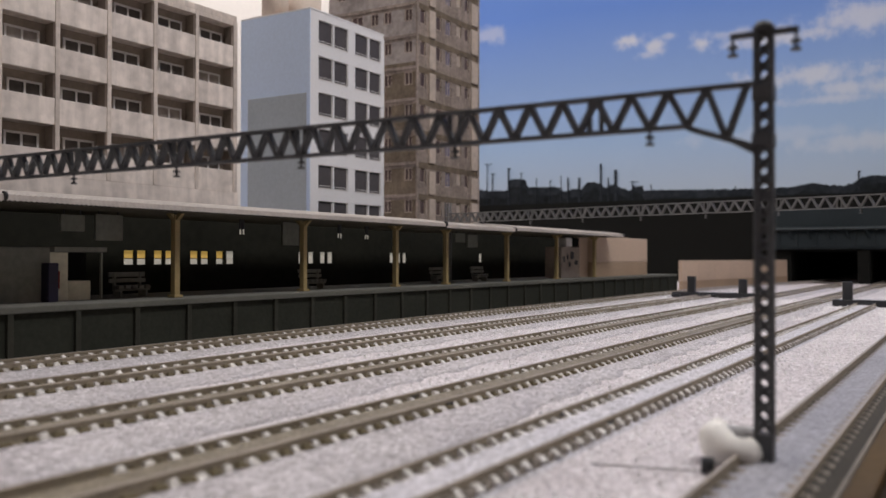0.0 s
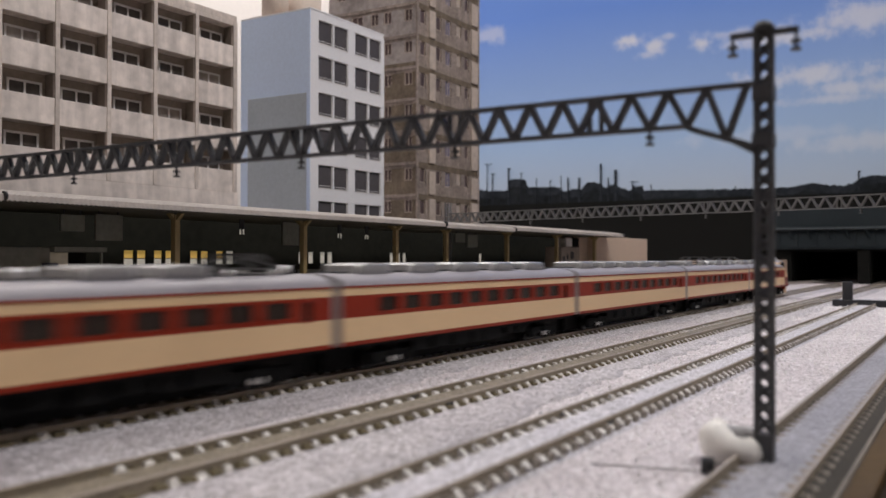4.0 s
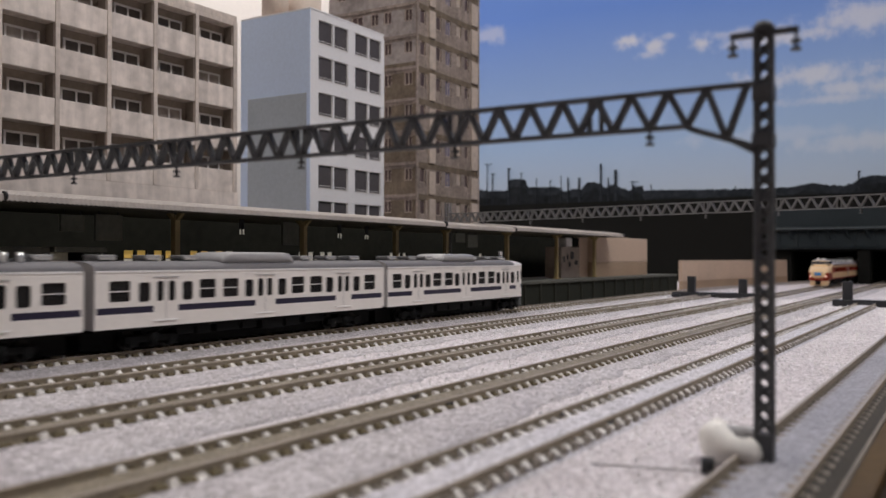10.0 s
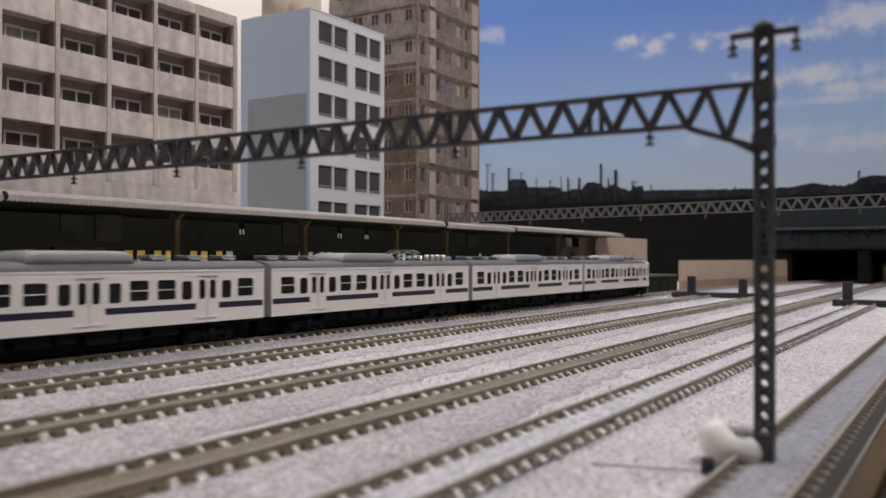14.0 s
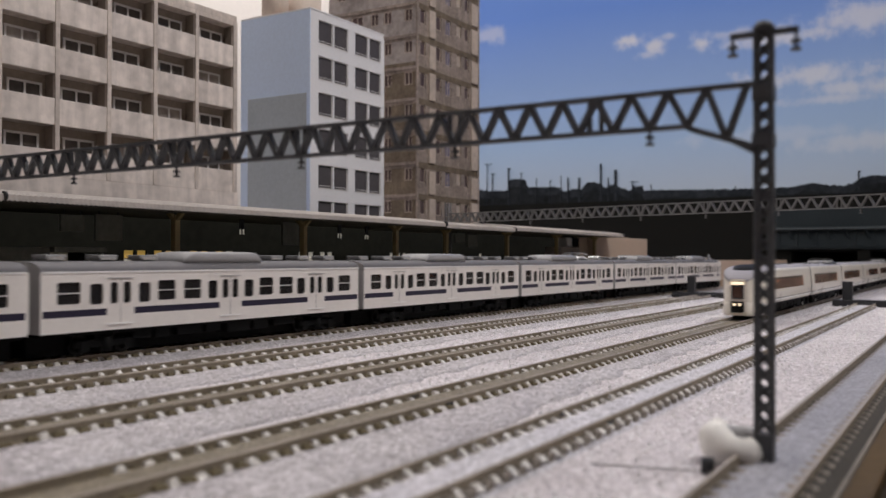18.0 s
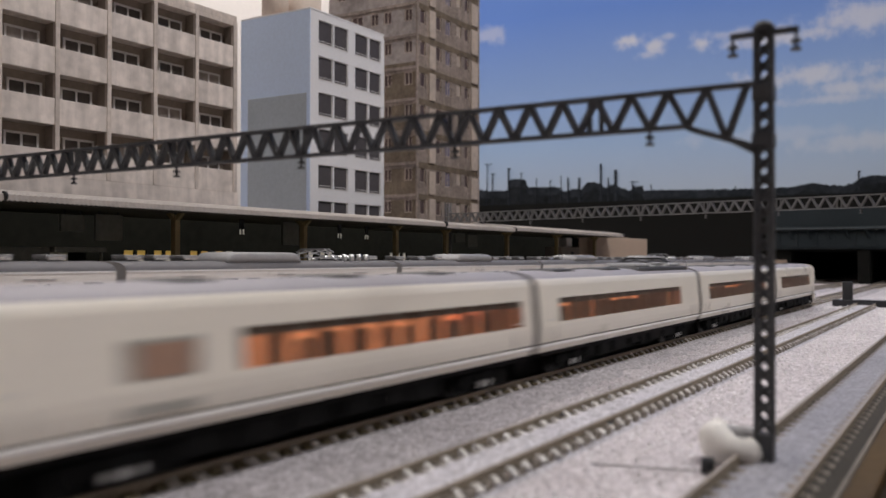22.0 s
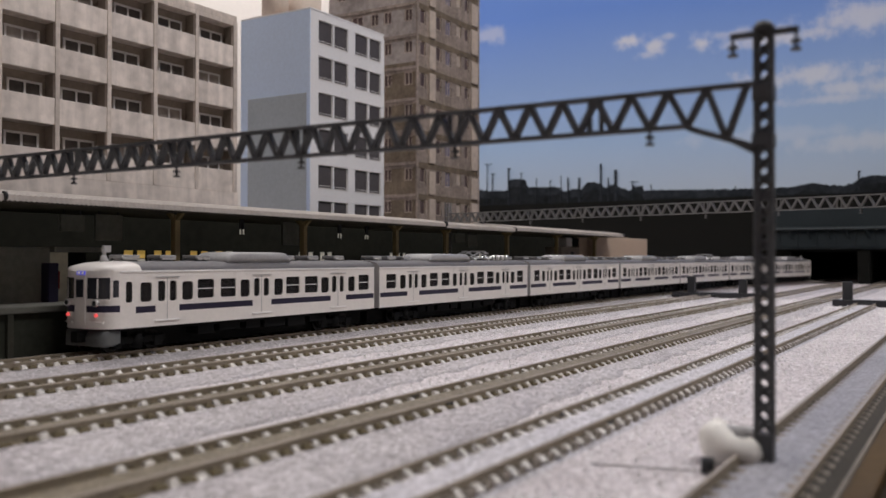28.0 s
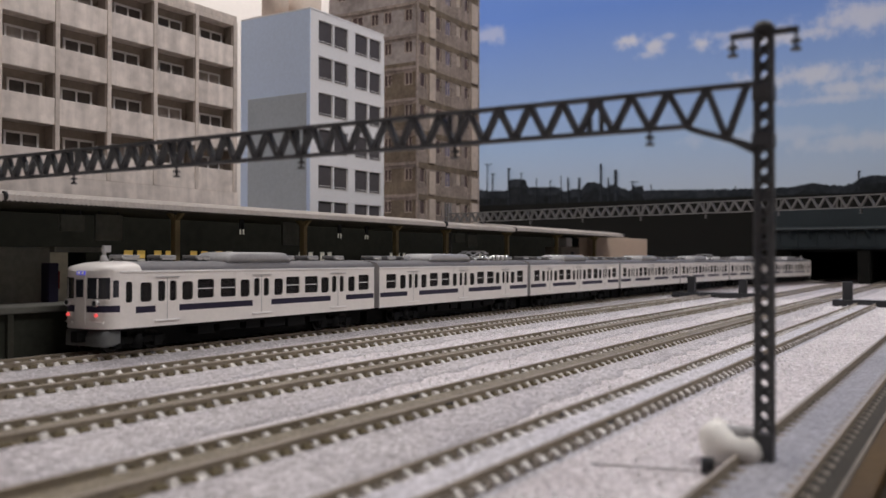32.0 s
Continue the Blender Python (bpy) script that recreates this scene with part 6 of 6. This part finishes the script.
def limited_coach(cab, variant, wx):
    label = "ivory limited express car with warm lit windows" + (" and a wedge nose" if cab else " and a pantograph" if variant else "")
    t = thing("limited_express_car", Matrix(), label, "train car", "cars of the limited express")
    nose = 6.0 if variant else 1.2               # the tail car is the shorter of the two driving cars
    x0, x1 = (nose - 49.0, 61.8) if cab else (-61.8, 61.8)
    holes = [(*wx, 13.8, 19.1)]

    def paint(u, v):
        return 2 if 9.4 < v < 9.7 else 0

    def place(s):
        return lambda u, v, d: Vector((u, s * (limited_profile(v) - d), v))

    bm = bmesh.new()
    for s in (-1, 1):
        panel(bm, [x0, x1], [L_ZB, 9.4, 9.7, 10.6, 11.7, 13.0, 16, 20.5, L_ZG], holes, 0.5, place(s), paint)
    end_wall(bm, x1, 8.8, L_ZB, L_ZG, L_ZT, 3)
    end_wall(bm, x0 + (0.3 if cab else 0), 8.8, L_ZB, L_ZG, L_ZT, 0 if cab else 3)
    part("body", bm, [PEARL, GREYSKIRT, UNDER, GREYEND], t)
    bm = bmesh.new()
    roof_skin(bm, x0, x1, limited_profile(L_ZG), L_ZG, L_ZT, 0, power=2.3, edge=1)
    part("roof", bm, [LIMROOF, PEARL], t, "mauve-grey roof with ivory shoulders")
    for s in (-1, 1):
        for a, b, c, d in holes:
            n = max(1, int((b - a) / 7.5))
            for k in range(n):
                bm = bmesh.new()
                p, q = a + (b - a) * k / n + 0.1, a + (b - a) * (k + 1) / n - 0.1
                vs = [bm.verts.new(place(s)(u, v, e)) for e in (0.25, 0.4) for u, v in ((p, c), (q, c), (q, d), (p, d))]
                for idx in ((0, 1, 2, 3), (4, 5, 6, 7), (0, 1, 5, 4), (1, 2, 6, 5), (2, 3, 7, 6), (3, 0, 4, 7)):
                    bm.faces.new([vs[i] for i in idx])
                w = part("window", bm, BRONZE, t)
                y = sorted((s * (limited_profile(16) - 0.45), s * (limited_profile(16) - 0.75)))
                if k:
                    part("window_post", one(box, p - 0.85, p + 0.75, y[0], y[1], c, d), BROWNGLASS, w)
        bm = bmesh.new()
        a, b, c, d = holes[0]
        y = limited_profile(d) - 0.3
        box(bm, a, b, min(s * (y - 0.3), s * y), max(s * (y - 0.3), s * y), d - 1.3, d - 0.02)
        part("window_head", bm, EQUIPDARK, t)
    for s in (-1, 1):
        part("side_ledge", one(box, x0, x1, min(s * 9.0, s * 9.6), max(s * 9.0, s * 9.6), 8.85, 9.3), SILLWHITE, t, "bright white side ledge")
    saloon(t, wx[0], wx[1], 21 + variant + 5 * cab)
    for x in (wx[0] - 1.2, wx[1] + 1.0):
        part("bulkhead", one(box, x, x + 0.4, -8.7, 8.7, 8.0, 21.8), GREYSKIRT, t)
    bm = bmesh.new()
    box(bm, x1 - 0.2, x1 + 1.4, -8.2, 8.2, 9, 22.6, 0, 0.4)
    part("gangway", bm, GREYEND, t)
    for d in (x1 - 9.5, -57.5 if not cab else x0 + 3):
        for s in (-1, 1):
            y = 9.68
            part("door_edge", one(box, d, d + 0.14, s * y - 0.06, s * y + 0.06, 9.9, 13), GREYEND, t)
            part("door_edge", one(box, d + 4.4, d + 4.54, s * y - 0.06, s * y + 0.06, 9.9, 13), GREYEND, t)
            part("door_handle", one(box, d + 0.4, d + 3.6, s * (y - 0.15) - 0.1, s * (y - 0.15) + 0.1, 14.4, 14.65), SILVER, t)
    underframe(t, x0 + (1 if not cab else -14), x1 - 1, L_ZB, 31 + variant)
    bogie(t, 43, covers=True), bogie(t, -40, covers=True)
    if variant == 1:
        pantograph(t, 34, 25.0, 2.4)
        roof_unit(t, 10, 60, 6.6, 23.9, 25.4, EQUIPDARK, "roof_hatch", 0.4)
        for x in (14, 22, 46, 53):
            roof_unit(t, x, x + 5, 4.5, 25.2, 26.5, EQUIP, "roof_box", 0.3)
        for x in (-44, -12):
            roof_unit(t, x, x + 13, 4.5, 24.5, 25.4, EQUIPDARK, "roof_hatch", 0.3)
    else:
        for x in (-30, 2, 30):
            roof_unit(t, x, x + 8, 4.0, 24.5, 25.3, EQUIPDARK, "roof_hatch", 0.3)
    if variant == 2 and not cab:
        for s in (-1, 1):
            y = limited_profile(16)
            door = part("vestibule_door", one(box, -41, -30, min(s * (y - 0.4), s * (y + 0.16)), max(s * (y - 0.4), s * (y + 0.16)), 10.2, 18.8, 0, 0.1), GREYSKIRT, t, "folding door beside the saloon")
            part("door_window", one(box, -39.5, -31, min(s * (y + 0.17), s * (y + 0.3)), max(s * (y + 0.17), s * (y + 0.3)), 14.4, 18.2), DOORPANE, door)
    if cab:
        before = set(bpy.data.objects)
        limited_front(t)
        for ob in set(bpy.data.objects) - before:
            ob.data.transform(Matrix.Translation((nose * K, 0, 0)))
    return t


def limited_front(t):
    """Wedge nose with a dark lamp panel, sloping hood and high windscreen; the tip is at x = -69."""
    def paint(c, roof):
        if roof and c.z > 17:
            return 2
        if c.z < 9.7 and c.z > 9.3:
            return 0
        return 0

    bm = bmesh.new()
    loft(bm, [(-69.0, 3.7, 8.8, 17.6, 18.9), (-68.3, 4.6, 8.6, 18.4, 19.6), (-66.0, 6.0, 8.4, 19.4, 20.8), (-62, 7.6, 8.2, 20.6, 21.9), (-56, 8.9, 7.9, 21.6, 23.4), (-51.5, 9.3, 7.8, 21.8, 24.4), (-48.9, 9.35, 7.7, 21.7, 24.85)],
         [9.3, 9.7, 10.6, 11.7, 14.5, 16.0], paint, 10, 3.2)
    part("nose", bm, [PEARL, PEARL, LIMROOF], t, "ivory wedge nose with a grey hood")
    bm = bmesh.new()
    loft(bm, [(-59.2, 4.4, 20.5, 22.0, 22.6), (-57.4, 5.0, 20.5, 22.7, 23.4), (-54.0, 5.6, 21, 23.5, 24.5), (-50.5, 5.7, 21, 23.9, 25.2), (-48.6, 5.4, 21.5, 24.0, 25.1)], [20.8, 21], lambda c, r: 0)
    part("windscreen", bm, SCREENDARK, t, "dark raked windscreen")
    bm = bmesh.new()
    box(bm, -69.5, -68.6, -2.6, 2.6, 10.4, 18.0, 0, 0.4)
    panel_ob = part("lamp_panel", bm, GLASSDARK, t, "dark glazed lamp panel on the nose")
    bm = bmesh.new()
    box(bm, -69.8, -69.4, -2.7, 2.7, 16.5, 17.8, 0, 0.2)
    part("headlamp", bm, LAMPWARM, panel_ob, "glowing headlamp strip")
    bm = bmesh.new()
    box(bm, -69.75, -69.4, -2.0, 2.0, 11.0, 15.6, 0, 0.1)
    part("train_sign", bm, BROWNGLASS, panel_ob, "dark brown train sign")
    bm = bmesh.new()
    loft(bm, [(-69.4, 3.6, 3.4, 8.6, 9.0), (-68.6, 5.0, 3.2, 8.7, 9.0), (-64, 7.4, 3.2, 8.6, 8.9), (-58, 8.9, 3.4, 8.4, 8.7), (-55, 9.1, 4.4, 8.2, 8.5), (-51, 9.0, 7.2, 8.0, 8.3)], [5], lambda c, r: 0)
    part("skirt", bm, PEARL, t, "ivory front skirt")
    bm = bmesh.new()
    box(bm, -70.4, -68.9, -2.7, 2.7, 4.6, 9.2, 0, 0.5)
    part("coupler_cover", bm, UNDER, t)
    for s in (-1, 1):
        bm = bmesh.new()
        box(bm, -70.9, -70.3, s * 1.1 - 0.6, s * 1.1 + 0.6, 7.5, 8.6, 0, 0.3)
        part("lower_lamp", bm, LAMPWARM, t, "glowing lower headlamp")
    for s in (-1, 1):
        part("cab_side_window", one(box, -56.2, -52.6, min(s * 8.9, s * 9.26), max(s * 8.9, s * 9.26), 14.6, 18.2, 0, 0.15), GREYSKIRT, t)

# ---- put the trains together ----
C_PITCH, E_PITCH, L_PITCH = 133.45, 131.6, 126.6
commuter_cars = []
cab_c = commuter_coach(True, False)
mid_c = commuter_coach(False, False)
pan_c = commuter_coach(False, True)
for i in range(7):                                   # 0 leads, 6 is the tail
    src = cab_c if i in (0, 6) else pan_c if i in (2, 5) else mid_c
    used = [c for c in commuter_cars if c[1] is src]
    commuter_cars.append((copy_thing(src, Matrix()) if used else src, src))
commuter_cars = [c[0] for c in commuter_cars]

express_cars = []
cab_e, mid_e, pan_e = express_coach(True, 0), express_coach(False, 0), express_coach(False, 1)
for i in range(6):
    src = cab_e if i in (0, 5) else pan_e if i in (1, 4) else mid_e
    express_cars.append((copy_thing(src, Matrix()) if any(c[1] is src for c in express_cars) else src, src))
express_cars = [c[0] for c in express_cars]

limited_cars = []
cab_l, mid_l, pan_l = limited_coach(True, 0, (-41.5, 39.3)), limited_coach(False, 0, (-51, 41)), limited_coach(False, 1, (-51, 42))
limited_cars = [cab_l, pan_l, mid_l, limited_coach(False, 2, (-23, 57.0)), copy_thing(pan_l, Matrix()), copy_thing(mid_l, Matrix()), limited_coach(True, 2, (-31, 49))]


# ---- sleepers that can be told apart ----
for t, x, dy, mesh in TRACKS:
    ob = new("sleeper", mesh)
    ob.parent = t
    ob.matrix_basis = mm(x, dy, 0)


def gravel():
    """Loose grains over the nearer ground."""
    rng = np.random.default_rng(4)
    n = 60000
    x = 70 + 430 * rng.random(n) ** 1.5
    y = 13 + 205 * rng.random(n)
    keep = np.ones(n, bool)
    for c in (207.7, 168.2, 127.6, 89.2, 57.2, 22.9):
        keep &= (np.abs(np.abs(y - c) - 4.85) > 1.0) & (np.abs(y - c) > 8.2)
    x, y = x[keep], y[keep]
    n = len(x)
    r = 0.16 + 0.30 * rng.random(n) ** 2
    base = np.array([(1, 0, 0), (-0.5, 0.87, 0), (-0.5, -0.87, 0), (0.1, 0.1, 0.42)])
    a = rng.random(n) * 6.283
    c, s = np.cos(a), np.sin(a)
    jit = 0.7 + 0.6 * rng.random((n, 4, 3))
    p = base[None] * jit * r[:, None, None]
    v = np.empty((n, 4, 3))
    v[:, :, 0] = c[:, None] * p[:, :, 0] - s[:, None] * p[:, :, 1] + x[:, None]
    v[:, :, 1] = s[:, None] * p[:, :, 0] + c[:, None] * p[:, :, 1] + y[:, None]
    v[:, :, 2] = p[:, :, 2] - 0.58
    f = (np.array([(0, 1, 3), (1, 2, 3), (2, 0, 3)])[None] + 4 * np.arange(n)[:, None, None]).reshape(-1, 3)
    me = bpy.data.meshes.new("gravel")
    me.from_pydata((v.reshape(-1, 3) * K).tolist(), [], f.tolist())
    me.materials.append(BALLAST)
    tagged(new("gravel", me), "loose pale ballast grains between the tracks", "gravel", kind="stuff")


gravel()


def bright_grains():
    """Near-white grains among the ballast, coloured bright to pass for glints."""
    rng = np.random.default_rng(12)
    n = 9000
    x = 75 + 560 * rng.random(n) ** 1.4
    y = 20 + 195 * rng.random(n)
    keep = np.ones(n, bool)
    for c in (207.7, 168.2, 127.6, 89.2, 57.2, 22.9):
        keep &= np.abs(y - c) > 7.2
    x, y = x[keep], y[keep]
    n = len(x)
    r = (0.18 + 0.30 * rng.random(n) ** 2) * (0.7 + x / 430)
    base = np.array([(1, 0, 0), (-0.5, 0.87, 0), (-0.5, -0.87, 0), (0.1, 0.1, 1.1)])
    v = base[None] * (0.6 + 0.8 * rng.random((n, 4, 3))) * r[:, None, None]
    v[:, :, 0] += x[:, None]
    v[:, :, 1] += y[:, None]
    v[:, :, 2] -= 0.5
    f = (np.array([(0, 1, 3), (1, 2, 3), (2, 0, 3)])[None] + 4 * np.arange(n)[:, None, None]).reshape(-1, 3)
    me = bpy.data.meshes.new("bright_gravel")
    me.from_pydata((v.reshape(-1, 3) * K).tolist(), [], f.tolist())
    me.materials.append(BALLAST_GLINT)
    tagged(new("bright_gravel", me), "bright white grains scattered over the ballast", "gravel", kind="stuff")


bright_grains()


def ballast_tufts():
    """Ballast heaped against the rails in the gaps between the sleepers."""
    rng = np.random.default_rng(9)
    for t, xs in BEDS:
        pts = []
        for x, dy in xs:
            for s in (-4.85, 4.85):
                for d in (-1, 1):
                    pts.append((x, dy + s, d, s * d))
        p = np.array(pts)
        n = len(p)
        h, w, o = 0.92 + 0.28 * rng.random(n), 0.7 + 0.4 * rng.random(n), 1.25 + 0.6 * rng.random(n) ** 1.5
        inner = p[:, 3] < 0
        h, o = np.where(inner, h + 0.22, h), np.where(inner, o + 0.5, o)
        sh = 0.3 * (rng.random(n) - 0.5)
        v = np.empty((n, 9, 3))
        shape = ((-1, 0.38, 0), (1, 0.38, 0), (1, 1, 0), (-1, 1, 0), (-0.7, 0.38, 1), (0.7, 0.38, 1), (0.6, 0.7, 0.75), (-0.6, 0.65, 0.8), (0, 0.85, 0.45))
        for k, (a, b, c) in enumerate(shape):
            jit = 0.8 + 0.4 * rng.random((n, 2))
            v[:, k, 0] = p[:, 0] + sh + a * w * jit[:, 0]
            yy = np.where(b < 0.4, 0.4, 0.4 + (b - 0.38) / 0.62 * (o - 0.4))
            v[:, k, 1] = p[:, 1] + p[:, 2] * yy
            v[:, k, 2] = 0.2 + c * (h - 0.2) * jit[:, 1]
        f = np.array([(0, 1, 5), (0, 5, 4), (4, 5, 6), (4, 6, 7), (7, 6, 8), (1, 2, 6), (1, 6, 5), (0, 4, 7), (0, 7, 3), (2, 3, 8), (2, 8, 6), (3, 7, 8)])
        f = (f[None] + 9 * np.arange(n)[:, None, None]).reshape(-1, 3)
        me = bpy.data.meshes.new("ballast_tufts")
        me.from_pydata((v.reshape(-1, 3) * K).tolist(), [], f.tolist())
        me.materials.append(BALLAST_TUFT)
        ob = new("ballast_tufts", me)
        ob.parent = t
        ob["kind"] = "stuff"


BEDS = []
for tr in list(dict.fromkeys(t for t, x, dy, mesh in TRACKS))[:5]:
    BEDS.append((tr, [(x + SLEEPER_PITCH / 2, dy) for t, x, dy, mesh in TRACKS if t == tr]))
ballast_tufts()

# ---- movement ----
COMMUTER_TIP = ((0, -122), (5.5, 168), (7, 245), (9, 352), (11, 461.5), (12, 513.5), (13, 563), (14, 608), (14.5, 631), (16.5, 725), (17, 749), (17.5, 771), (18, 792), (19, 836), (20, 875), (22, 951), (24.4, 1030), (25, 1046),
                (25.5, 1057), (26.4, 1067), (27.3, 1069), (32, 1069))


def commuter_pose(x):
    """A car with its centre at x on the platform track, turned to the line through its bogies."""
    a, b = curve_y(x - 44), curve_y(x + 44)
    return x, (a + b) / 2, math.degrees(math.atan2(b - a, 88))


def motions():
    for i, car in enumerate(commuter_cars):
        rows = []
        for t, u in COMMUTER_TIP:
            x, y, turn = commuter_pose(u - 59.3 - C_PITCH * i)
            rows.append((t, mm(x, y, 0, 0, 0, turn + (180 if i == 0 else 0))))
        walk(car, rows)
    # express: runs through away from the camera and stops out of sight in the tunnel
    for i, car in enumerate(express_cars):
        rows = []
        for t in [0.5 * k for k in range(26)] + [13.5, 14.5, 32]:
            j1 = 216.2 + 164.2 * (min(t, 12.5) - 2) + 3 * max(0, 2 - t) + (40 if t > 12.5 else 0)        # first coupling
            x = j1 + E_PITCH * (0.5 - i)
            rows.append((t, mm(x, 127.6, 0, 0, 0, 180 if i == 0 else 0)))
        walk(car, rows)
    # limited express: comes out of the tunnel towards the camera
    for i, car in enumerate(limited_cars):
        rows = []
        for t in [0, 12] + [13 + 0.5 * k for k in range(27)] + [27, 32]:
            j6 = 238.5 - 183.0 * (min(max(t, 13.0), 26.0) - 23) - (40 if t > 26 else 0) + (40 if t < 13 else 0)   # last coupling
            x = j6 + L_PITCH * (0.5 - (6 - i))
            rows.append((t, mm(x, 89.2, 0, 0, 0, 180 if i == 6 else 0)))
        walk(car, rows)


motions()
